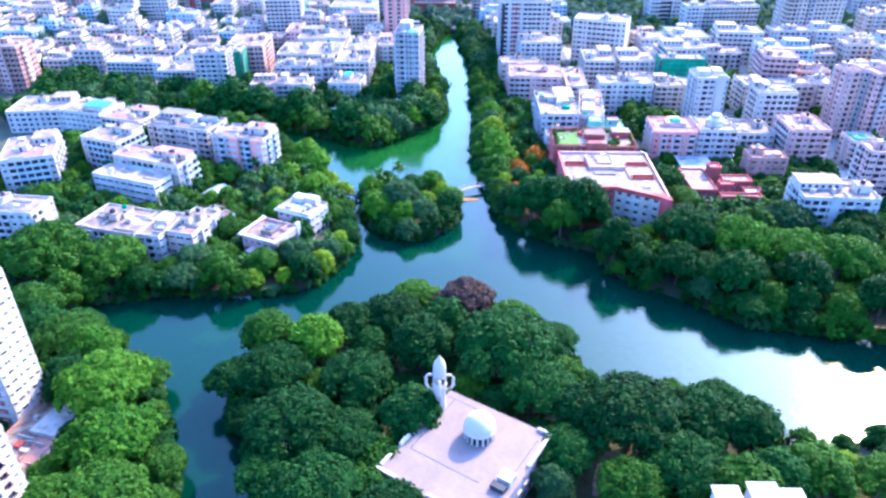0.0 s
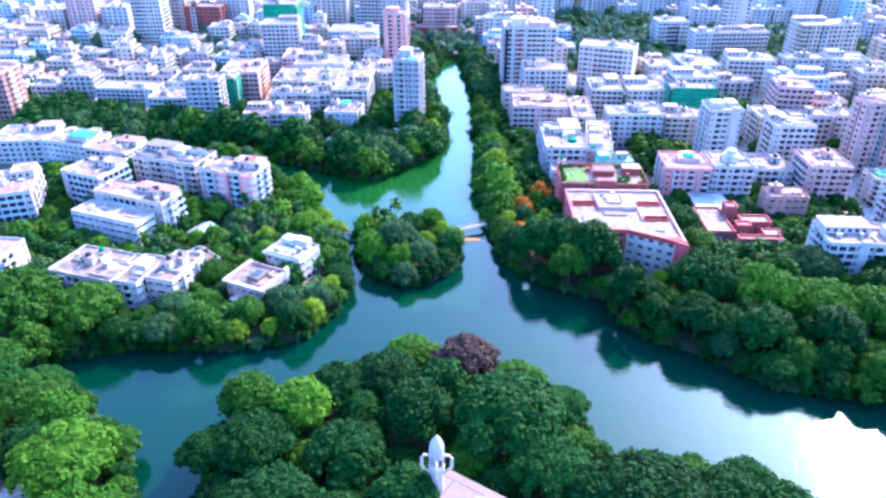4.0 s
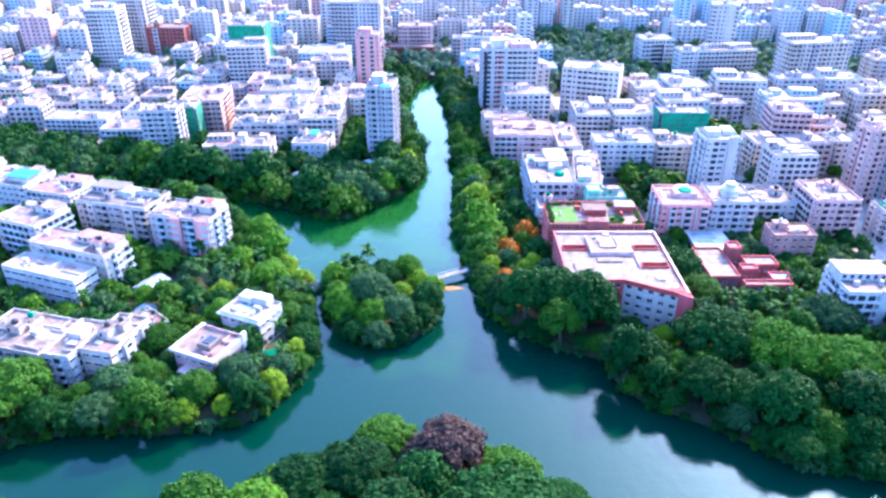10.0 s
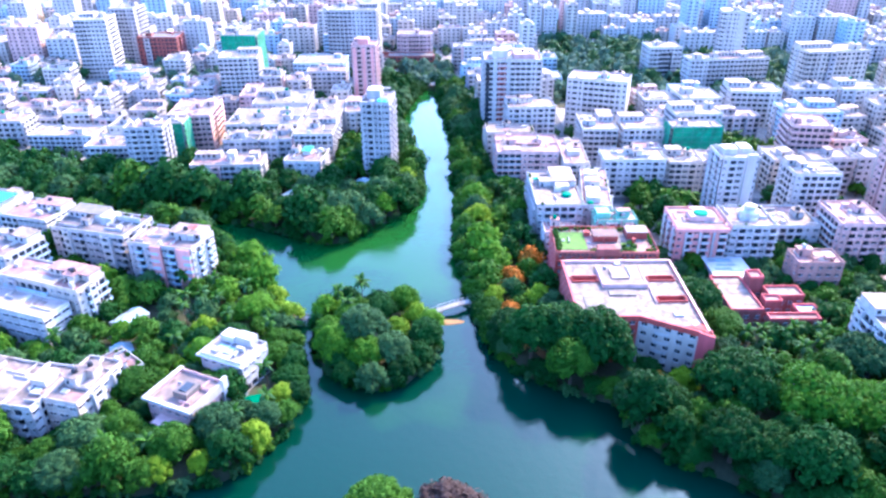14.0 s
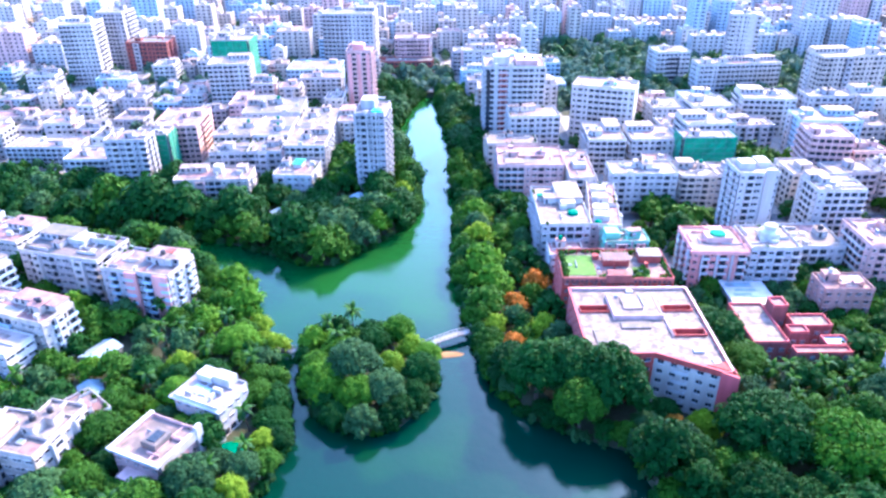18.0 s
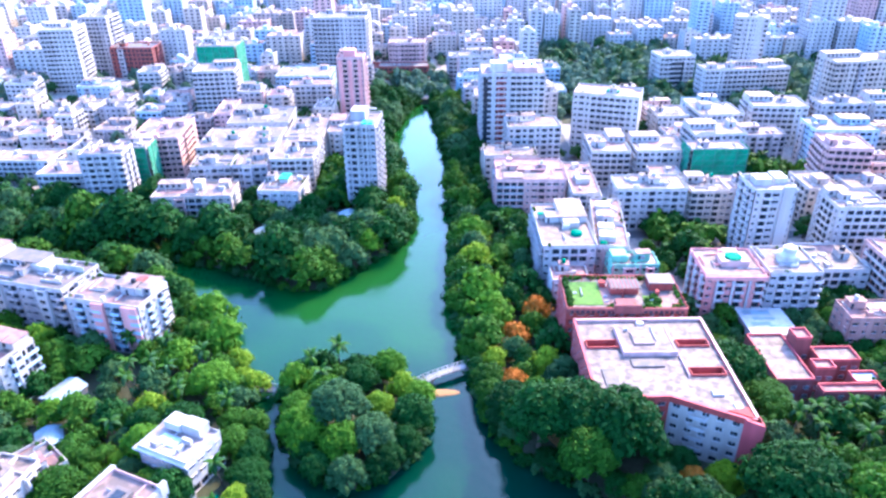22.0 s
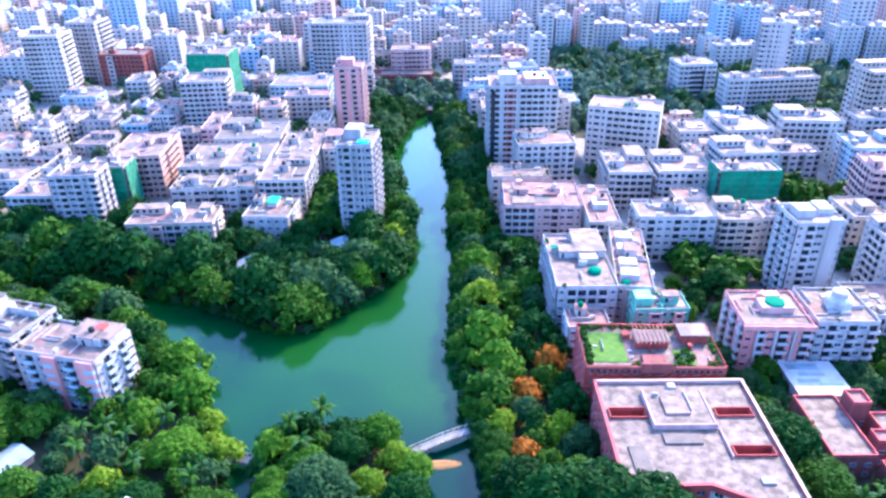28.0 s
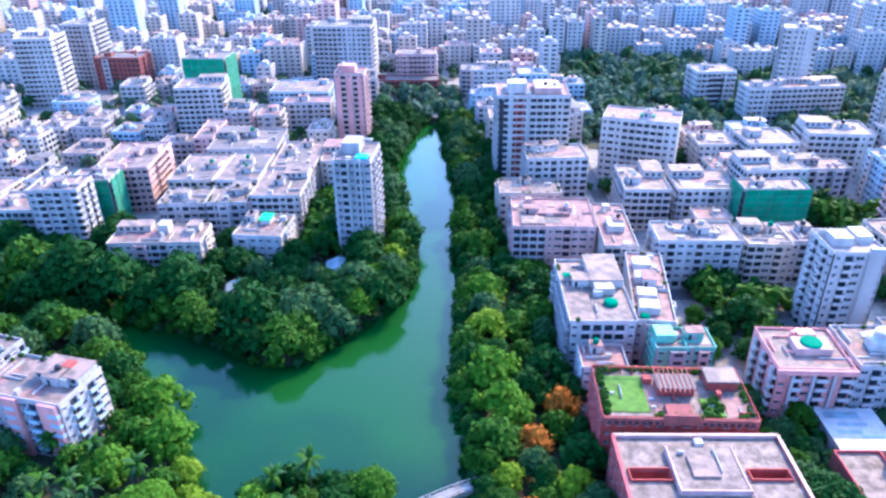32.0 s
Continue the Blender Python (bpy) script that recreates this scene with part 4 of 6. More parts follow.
extra(b, "terrace", 4, 12, -4, 0, 1.6, 7.5, PAINT["rose"], "rose coloured lower terrace")
extra(b, "fin_wall", 15.0, 16.2, 13.2, 15.4, 1.6, 13.4, PAINT["white"], "tall white fin wall")
extra(b, "side_panel", 15.05, 15.5, 3, 10, 4, 10.2, PAINT["pink"], "salmon coloured wall panel")
extra(b, "roof_skylight", 7.2, 10, 5, 9, 13.2, 13.5, GLASS, "dark glazed skylight")
building("white terraced block at the wood", -200, 275, 22, 28, 20, 20, 6, "white", "pale", balcony=2, sides="SE", clutter=6)
b = building("white block with a blue roof sheet", -213, 352, 26, 20, -16, 16, 5, "white", "pale", stairs=1, sides="SE")
extra(b, "roof_sheet", 12, 25, 4, 14, 18.6, 18.9, material("blue_sheet", (0.03, 0.15, 0.62), 0.5, vary=0.12), "bright blue roof sheet")
extra(b, "sheet_wall", 13, 24, 5, 13, 16, 18.6, PAINT["white"])
building("white low block with a rosy roof", -187, 344, 24, 18, -16, 15, 5, "white", "rosy", stairs=1, sides="SE", plants=4)
building("white block behind the wood", -245, 356, 30, 26, 6, 13, 4, "white", "pale", near=False, sides="SE", clutter=6)
building("white block with blue windows by the wood", -186, 230, 26, 14, -5, 20, 6, "white", "pale", sides="SE", hood=False)
building("brown residential tower beyond the wood", -290, 424, 18, 20, 1, 30, 9, "brown", "pale", near=False, sides="SE")
COURT = [(-60, 233.5), (-51, 236), (-52, 242.5), (-58, 241)]
s = Shape()
s.prism(COURT, 0, 0.5)
single("garden_court", s, TANK_TEAL, pose(0, 0, GROUND), "flat teal green garden court beside the villas", "court")
claim(-60, 233.5, 9, 9, 0)
s = Shape()
s.prism([(-4, -5), (4, -5), (4, 5), (-4, 5)], 0, 2.6)
s.v += [(-4.5, -5.5, 2.6), (4.5, -5.5, 2.6), (4.5, 5.5, 2.6), (-4.5, 5.5, 2.6), (0, -5.5, 4.2), (0, 5.5, 4.2)]
k = len(s.v) - 6
s.f += [(k, k + 4, k + 5, k + 3), (k + 1, k + 2, k + 5, k + 4), (k, k + 1, k + 4), (k + 2, k + 3, k + 5), (k, k + 3, k + 2, k + 1)]
s.m += [1] * 5
SHED = s.mesh("shed", [PAINT["cream"], METAL])
for x, y, r, c in ((-109, 281, -25, 1.0), (-36, 399, 10, 1.1), (-70, 383, 15, 1.1), (-104, 262, 30, 0.8)):
    m = pose(x, y, GROUND, 0, 0, r) @ Matrix.Scale(c, 4)
    claim(x - 4 * c, y - 5 * c, 8 * c, 10 * c, 0)
    single("garden_house", SHED, None, m, "small pale house with a sheet metal gable roof", "house", "garden houses")

# ---- near buildings at the clip's start ----
b = building("white and maroon tower with hooded windows", -138, 139, 21, 12, -12, 48, 15, "white", "pale", near=True, sides="SE", ow=1.4, bay=2.6, name="apartment_tower", category="tower")
for k in range(14):
    extra(b, "maroon_band", 1.0, 19.0, -0.25, 0, 3.2 + k * 3.1, 4.6 + k * 3.1, PAINT["maroon"], "maroon spandrel band")
building("white tower with stacked curved balconies", -117, 96, 17, 15, -14, 34, 11, "white", "pale", near=True, sides="NE", balcony=2, name="apartment_tower", category="tower")
b = building("half-built brown house with a littered roof", -121, 118, 16, 26, -14, 7, 2, "brown", "stained", stairs=0, clutter=7, sides="SE")
extra(b, "roof_slab", 6, 14, 14, 24, 7.2, 8.6, CONCRETE, "bare concrete slab")
extra(b, "red_cover", 5, 7, 9, 11, 7.1, 7.9, PAINT["red"], "heap of red cloth")
b = building("white block with moulded roof cornices", 54, 86, 24, 17, 0, 17, 5, "white", "white", sides="N", stairs=0, clutter=0)
for x0, x1, y1, z in ((2, 8, 19.4, 20.8), (9.5, 16, 19.8, 21.6), (16.2, 21, 18.2, 21.6)):
    extra(b, "roof_tower", x0 + 0.5, x1 - 0.5, 10, y1 - 0.5, 1.6, z - 0.6, PAINT["white"], "white stair tower")
    for k, a in enumerate((0, 0.3, 0.6)):
        extra(b, "cornice", x0 + 0.3 - a / 2, x1 - 0.3 + a / 2, 10, y1 - 0.3 + a / 2, z - 0.6 + 0.22 * k, z - 0.38 + 0.22 * k, PAINT["white"], "white moulded cornice")
    extra(b, "roof_slab", x0 + 0.6, x1 - 0.6, 10.4, y1 - 0.6, z + 0.06, z + 0.12, ROOF["white"])

# ---- red brick buildings ----
b = building("red brick building with a lawn terrace on its roof", 44, 298, 37.5, 20, -2, 20, 6, "red", "stained", balcony=None, stairs=0, clutter=0, sides="SW", hood=False, ledge=0.3, parapet=1.0, name="brick_building", category="building")
extra(b, "lawn", 2.5, 12, 2.5, 16.5, 20.05, 20.3, LAWN, "green roof lawn")
extra(b, "terrace_paving", 12.2, 15.5, 3, 16, 20.05, 20.25, ROOF["rosy"], "rose terrace paving")
extra(b, "pavilion", 15, 24, 9, 14, 20, 22.6, PAINT["red"])
extra(b, "pavilion_roof", 14.6, 24.4, 8.5, 14.5, 22.6, 22.9, ROOF["grey"], "grey pavilion roof")
extra(b, "front_pavilion", 15.5, 22, 0.5, 4.4, 20, 21.6, PAINT["maroon"], "red brick front pavilion")
extra(b, "corner_tower", 28, 35.5, 11.5, 17, 20, 22.8, PAINT["red"])
extra(b, "tower_roof", 27.6, 35.9, 11.1, 17.4, 22.8, 23.2, ROOF["pale"])
extra(b, "terrace_paving", 30.5, 36.3, 1.5, 9, 20.05, 20.25, ROOF["rosy"], "rose terrace paving")
extra(b, "planting_bed", 25, 30, 1.5, 8, 20.05, 20.4, LAWN, "green planting bed")
rng = random.Random(5)
for name, n, x0, x1, y0, y1 in (("hedge", 20, 12.2, 35, 0.6, 1.5), ("hedge", 34, 1.0, 2.2, 1, 19), ("hedge", 46, 1.5, 36, 18.2, 19.2), ("hedge", 16, 35.3, 36.6, 1, 18), ("shrub", 16, 25, 30, 1.2, 8)):
    s = Shape()
    for _ in range(n):
        leaf_clump(s, (rng.uniform(x0, x1), rng.uniform(y0, y1), 20.6 - GROUND), rng.uniform(0.6, 1.15), 40, rng)
        if name == "shrub":
            part(name, s, LEAF["mid"], b)
            s = Shape()
    if name == "hedge":
        part(name, s, LEAF["mid"], b, "clipped roof terrace planting")
extra(b, "roof_frieze", 0.2, 37.3, -0.55, 0, 18.9, 20.9, PAINT["maroon"], "dark red brick frieze")
extra(b, "pediment", 14.5, 23, -0.75, 0, 19.2, 22.2, PAINT["maroon"], "raised dark red centre piece")
for i in range(22):
    extra(b, "arcade_opening", 1.2 + i * 1.62, 2.2 + i * 1.62, -0.62, -0.5, 19.2, 20.1, GLASS, "small dark arcade opening")
for i in range(8):
    extra(b, "pergola_beam", 15 + i * 1.2, 15.3 + i * 1.2, 7.0, 16.6, 22.9, 23.1, PAINT["maroon"])
for x, y in ((12.6, 4), (12.6, 7), (13.5, 14), (3.2, 9), (27, 5), (27.8, 3.4)):
    extra(b, "white_seat", x, x + 1.1, y, y + 0.7, 20.25, 20.75, PAINT["white"])
for i in range(11):
    extra(b, "roof_post", 4 + i * 3, 4.25 + i * 3, 17.2, 17.45, 20, 22.3, PAINT["red"])
extra(b, "roof_rail", 4, 34.3, 17.15, 17.5, 22.3, 22.6, PAINT["red"])


def college():
    """The pale-roofed red building: a slanted front wall that ends in a pointed corner."""
    b = thing("brick_building", pose(0, 0, GROUND), "red-edged college building with a broad stained roof", "building", "city buildings")
    plan = [(45.4, 257), (64.5, 257.5), (84, 246.8), (84.4, 293.5), (45.4, 293.5)]
    claim(45, 250, 39.5, 44, 0)
    h = 18.6 - GROUND
    wells = ((47.2, 56, 279.8, 282.9), (73.6, 82.2, 280.0, 282.7), (73.4, 82.4, 266.7, 269.5))
    s = Shape()
    inner = [(46, 257.8), (64.6, 258.2), (83.4, 247.9), (83.8, 293), (46, 293)]
    s.prism(inner, 0, h - 3.2)
    part("glazing", s, GLASS, b, "dark window glass behind the walls")
    # upper roof slab, cut by the light wells
    xs, ys = [45.8, 47.2, 56, 64.6, 73.5, 82.3, 84.0], [258.0, 266.7, 269.5, 279.9, 282.8, 293.1]
    s = Shape()
    s.v = [(x, y, h) for y in ys for x in xs] + [(83.7, 247.5, h)]
    for j in range(5):
        for i in range(6):
            cx, cy = (xs[i] + xs[i + 1]) / 2, (ys[j] + ys[j + 1]) / 2
            if not any(a < cx < c and e < cy < g for a, c, e, g in wells):
                s.f.append((j * 7 + i, j * 7 + i + 1, j * 7 + i + 8, j * 7 + i + 7))
    s.f += [(i + 1, i, 42) for i in range(3, 6)]
    s.m = [0] * len(s.f)
    part("roof", s, ROOF["stained"], b, "broad stained pale roof")
    for x0, x1, y0, y1 in wells:
        s = Shape()
        for a, c, e, g in ((x0, x1, y0 - 0.3, y0), (x0, x1, y1, y1 + 0.3), (x0 - 0.3, x0, y0 - 0.3, y1 + 0.3), (x1, x1 + 0.3, y0 - 0.3, y1 + 0.3)):
            s.box(a, c, e, g, h - 3.2, h + 0.7)
        part("light_well", s, PAINT["red"], b, "red walled light well in the roof")
    for k, (p, q) in enumerate(zip(plan, plan[1:] + plan[:1])):
        length = math.dist(p, q)
        m = pose(p[0], p[1], 0, 0, 0, math.degrees(math.atan2(q[1] - p[1], q[0] - p[0])))
        s = Shape()
        n = max(2, int(length / 3.4))
        step, fh = length / n, h / 5
        pale = k == 1

        def add(x0, x1, o0, o1, z0, z1):
            c = [m @ Vector((u, o, 0)) for u, o in ((x0, o0), (x1, o0), (x1, o1), (x0, o1))]
            s.hexa([(v.x, v.y, z0) for v in c] + [(v.x, v.y, z1) for v in c])

        for f in range(5):
            z = f * fh
            add(0, length, 0, 0.4, z - (0.9 if f else 0), z + 0.9)
            for i in range(n + 1):
                add(max(0, i * step - 0.9), min(length, i * step + 0.9), 0, 0.4, z + 0.9, z + fh - 0.9)
        part("wall", s, PAINT["cream" if pale else "red"], b, "pale cream front wall with window rows" if pale else "")
        for f in range(1, 5):
            for i in range(n):
                part("window", window_mesh(step - 1.8, fh - 1.8), None, b, at=m @ pose((i + 0.5) * step, 0.3, f * fh + 0.9))
        if pale:
            for f in range(1, 5):
                part("balcony", balcony_mesh(4.4, "white"), None, b, at=m @ pose(7.5, 0, f * fh))
        s = Shape()
        add(0, length, -0.12, 0.5, h - 0.95, h + 0.85)
        part("parapet", s, PAINT["red" if k != 3 else "rose"], b, "thick red parapet band")
        s = Shape()
        add(-0.05, length + 0.05, -0.18, 0.56, h + 0.85, h + 1.0)
        part("coping", s, PAINT["rose" if k in (2, 3) else "crimson"], b, "weathered parapet coping")
    s = Shape()
    s.prism([(77.5, 252), (83.2, 249), (83.3, 253.2)], h + 0.02, h + 0.7)
    part("corner_wall", s, PAINT["red"], b, "red triangular corner wall")
    s = Shape()
    s.prism([(80.2, 248.0), (84.3, 245.2), (84.5, 249.2)], 0, h + 1.0)
    part("corner_pier", s, PAINT["crimson"], b, "crimson pointed corner wall")
    for x0, x1, y0, y1, z, mat in ((57, 71.5, 276, 289, 1.1, ROOF["stained"]), (60.5, 66.5, 279.5, 286, 1.7, ROOF["pale"]), (56.6, 72, 275.6, 276, 1.6, PAINT["rose"]), (56.6, 57, 276, 289, 1.6, PAINT["rose"]),
                                   (71.5, 71.9, 276, 289, 1.4, PAINT["rose"]), (67, 67.3, 281, 288, 1.9, CONCRETE), (59, 60.2, 286.5, 287.2, 2.0, CONCRETE), (72.2, 72.5, 266, 275.5, 0.8, PAINT["rose"]),
                                   (58, 67, 270.5, 274, 0.5, ROOF["grey"]), (64, 66, 290, 292, 1.2, PAINT["white"]), (76, 79, 258, 260, 0.6, CONCRETE), (80, 82, 252.5, 255, 0.5, METAL), (49, 53, 262, 270, 0.4, ROOF["grey"])):
        extra(b, "roof_step", x0, x1, y0, y1, 18.6, 18.6 + z, mat)


college()


def low_red():
    """Low red brick houses round a court, with flat stained roofs."""
    b = thing("red_house", pose(0, 0, GROUND), "low red brick houses with flat roofs round a sunken court", "house", "city buildings")
    claim(102, 271, 31, 28, 0)

    def block(x0, x1, y0, y1, z, roof, rail=0.8):
        h = z - GROUND
        s = Shape()
        s.box(x0, x1, y0, y1, 0, h - 0.1)
        n = max(2, int((x1 - x0) / 3))
        part("wall", s, PAINT["maroon"], b)
        s = Shape()
        s.box(x0 + 0.05, x1 - 0.05, y0 + 0.05, y1 - 0.05, h - 0.1, h)
        part("roof", s, roof, b)
        for a, c, e, g in ((x0, x1, y0, y0 + 0.35), (x0, x1, y1 - 0.35, y1), (x0, x0 + 0.35, y0 + 0.35, y1 - 0.35), (x1 - 0.35, x1, y0 + 0.35, y1 - 0.35)):
            s = Shape()
            s.box(a, c, e, g, h - 0.05, h + rail)
            part("parapet", s, PAINT["crimson"], b, "crimson painted parapet")
        for i in range(n):
            for zz in (1.0, 4.2):
                if zz + 2 < h:
                    part("window", window_mesh(1.5, 1.4), None, b, at=pose(x0 + (i + 0.5) * (x1 - x0) / n, y0 - 0.02, zz))

    block(102.2, 113.5, 275.7, 298.5, 9, ROOF["stained"])
    block(113.9, 118.8, 290.5, 296.0, 13, ROOF["rosy"])
    block(119.2, 131.6, 284.5, 291.4, 9, ROOF["stained"])
    block(115.6, 121.6, 279.8, 284.1, 9.8, ROOF["rosy"])
    block(114.0, 131.6, 271.2, 275.0, 8, ROOF["rosy"])
    block(125.6, 133.2, 275.4, 280.5, 8, PAINT["blue"])
    b = thing("hall", pose(0, 0, GROUND), "low hall under a white sheet metal roof with grey panels", "hall", "city buildings")
    claim(105.5, 300.5, 16, 15, 0)
    s = Shape()
    s.box(106, 120.4, 301, 315.3, 0, 5.8)
    part("wall", s, PAINT["white"], b)
    s = Shape()
    s.hexa([(105.4, 300.2, 5.8), (121, 300.2, 5.8), (121, 316, 5.8), (105.4, 316, 5.8), (105.4, 300.2, 6.3), (121, 300.2, 6.3), (121, 316, 6.3), (105.4, 316, 6.3)])
    part("roof", s, PAINT["white"], b)
    for i, (x0, x1, y0, y1) in enumerate(((107.5, 114, 306, 307.5), (109, 116.5, 309, 310.2), (107, 116, 312, 314.5), (113, 120, 304.6, 305.4))):
        s = Shape()
        lift = 6.28
        s.hexa([(x0, y0, lift), (x1, y0, lift), (x1, y1, lift + 0.05), (x0, y1, lift + 0.05), (x0, y0, lift + 0.12), (x1, y0, lift + 0.12), (x1, y1, lift + 0.19), (x0, y1, lift + 0.19)])
        part("roof_panel", s, METAL, b, "grey metal roof panel")


low_red()


# ---- mosque ----
def mosque():
    w, d, h = 29.5, 32, 12 - GROUND
    b = thing("mosque", pose(-18, 116, GROUND, 0, 0, -32), "white mosque with a flat roof, one dome and a lotus-topped minaret", "mosque")
    claim(-18, 116, w, d, -32)
    wall = Shape()
    s = Shape()
    s.box(0.5, w - 0.5, 0.5, d - 0.5, 0, h - 0.6)
    part("glazing", s, GLASS, b, "dark window glass behind the walls")
    for side in "SEWN":
        facade(wall, side, w, d, h - 0.4, 3, 3.6, 1.6, (), True)
    part("wall", wall, MARBLE, b)
    s = Shape()
    s.box(-0.6, w + 0.6, -0.6, d + 0.6, h - 0.4, h)
    part("roof", s, material("mosque_roof", (0.20, 0.15, 0.135), 0.75, vary=0.14, scale=0.12, fine=0.9, tint=(0.17, 0.125, 0.11)), b, "pale flat roof deck")
    for x0, x1, y0, y1, z in ((2.5, 22, 9.4, 9.65, 0.03), (2.2, 2.5, 9.4, 30, 0.03), (0, 11, 30.2, 30.4, 0.03), (27.6, 27.8, 4, 29, 0.03)):
        s = Shape()
        s.box(x0, x1, y0, y1, h, h + z)
        part("roof_joint", s, ASPHALT, b, "dark joint across the roof")
    rows = [(-0.6, 0.2, 1 + i * 7.7, 5 + i * 7.7) for i in range(4)] + [(26, 30.1, d, d + 0.6), (-0.6, 5, -0.6, 0.2), (14, 30, -0.6, 0.2), (29.3, 30.1, 20, 32)]
    for x0, x1, y0, y1 in rows:
        s = Shape()
        s.box(x0, x1, y0, y1, h, h + 0.9)
        part("parapet", s, MARBLE, b)
    # dome on its drum
    cx, cy, r = 14.5, 22.5, 3.9
    s = Shape()
    s.lathe(cx, cy, [(r * 0.86, h), (r * 0.86, h + 2.6)], 24)
    drum = part("drum", s, GLASS, b, "dark openings between the drum's columns")
    for i in range(16):
        a = i * math.tau / 16
        s = Shape()
        s.lathe(cx + r * 0.93 * math.cos(a), cy + r * 0.93 * math.sin(a), [(0.36, h), (0.3, h + 0.3), (0.3, h + 2.3), (0.38, h + 2.6)], 8)
        part("column", s, MARBLE, drum)
    s = Shape()
    s.lathe(cx, cy, [(r * 1.04, h + 2.6), (r * 1.04, h + 3.0)] + [(r * 1.0 * math.cos(t) * (1.03 if t < 0.5 else 1.0), h + 3.0 + r * 1.12 * math.sin(t)) for t in np.linspace(0.0, 1.5, 12).tolist()] + [(0.12, h + 3.0 + r * 1.25), (0.05, h + 3.0 + r * 1.45)], 32)
    dome = part("dome", s, MARBLE, b)
    dome.data.polygons.foreach_set("use_smooth", [True] * len(dome.data.polygons))
    # minaret: flared shaft, ring of petals, pointed bud
    mx, my = 0.2, 26.0
    s = Shape()
    s.lathe(mx, my, [(2.0, 0), (1.8, h + 0.5), (1.55, h + 3), (1.65, h + 5.5), (2.0, h + 7.6), (1.7, h + 8.0)], 8)
    part("shaft", s, MARBLE, b, "white octagonal minaret shaft")
    s = Shape()
    s.lathe(mx, my, [(1.3, h + 8.0), (1.3, h + 10.2)], 12)
    lantern = part("lantern", s, GLASS, b, "dark lantern between slim columns")
    for i in range(8):
        a = i * math.tau / 8
        s = Shape()
        s.lathe(mx + 1.6 * math.cos(a), my + 1.6 * math.sin(a), [(0.28, h + 8.0), (0.22, h + 8.4), (0.22, h + 10.0), (0.3, h + 10.2)], 6)
        part("column", s, MARBLE, lantern)
    s = Shape()
    s.lathe(mx, my, [(1.6, h + 10.2), (1.75, h + 11.2), (1.72, h + 13.2), (1.5, h + 14.6), (0.9, h + 15.8), (0.35, h + 16.5), (0.05, h + 17.2)], 16)
    bud = part("bud", s, MARBLE, b, "white pointed lotus bud")
    bud.data.polygons.foreach_set("use_smooth", [True] * len(bud.data.polygons))
    for i in range(4):
        a = i * math.tau / 4 + 0.55
        c, q = math.cos(a), math.sin(a)
        s = Shape()
        s.tube([(mx + u * c, my + u * q, h + z) for u, z in ((1.7, 5.6), (3.0, 6.4), (3.5, 7.4), (3.5, 10.0), (3.0, 10.7), (1.8, 10.8))], [0.42, 0.42, 0.4, 0.38, 0.34, 0.3], 8)
        part("petal_arm", s, MARBLE, b, "curved white petal arm")
    for x0, x1, y0, y1, z0, z1, mat, nm in ((25.5, 29, 12, 15.2, 0, 2.0, CONCRETE, "plant_room"), (25, 28.6, 9.5, 11.4, 0, 1.4, TANK_BLACK, "machine_frame")):
        s = Shape()
        s.box(x0, x1, y0, y1, h + z0, h + z1)
        part(nm, s, mat, b)
    return b


mosque()
for x, y, w, d, yaw, z, mat, label in ((16, 104, 14, 12, -32, 6, RUST, "rusty sheet metal shed roof beside the mosque"), (9, 95, 10, 9, -32, 5, METAL, "grey sheet metal shed beside the mosque"), (34, 118, 12, 8, -20, 5, RUST, "red-brown sheet metal shed under the trees")):
    s = Shape()
    s.box(0.3, w - 0.3, 0.3, d - 0.3, 0, z - GROUND)
    k = len(s.v)
    s.v += [(0, 0, z - GROUND), (w, 0, z - GROUND), (w, d, z - GROUND), (0, d, z - GROUND), (0, d / 2, z - GROUND + 2), (w, d / 2, z - GROUND + 2)]
    s.f += [(k, k + 1, k + 5, k + 4), (k + 2, k + 3, k + 4, k + 5), (k, k + 4, k + 3), (k + 1, k + 2, k + 5)]
    s.m += [1] * 4
    claim(x, y, w, d, yaw)
    single("shed", s, [PAINT["brown"], mat], pose(x, y, GROUND, 0, 0, yaw), label, "shed", "sheds")


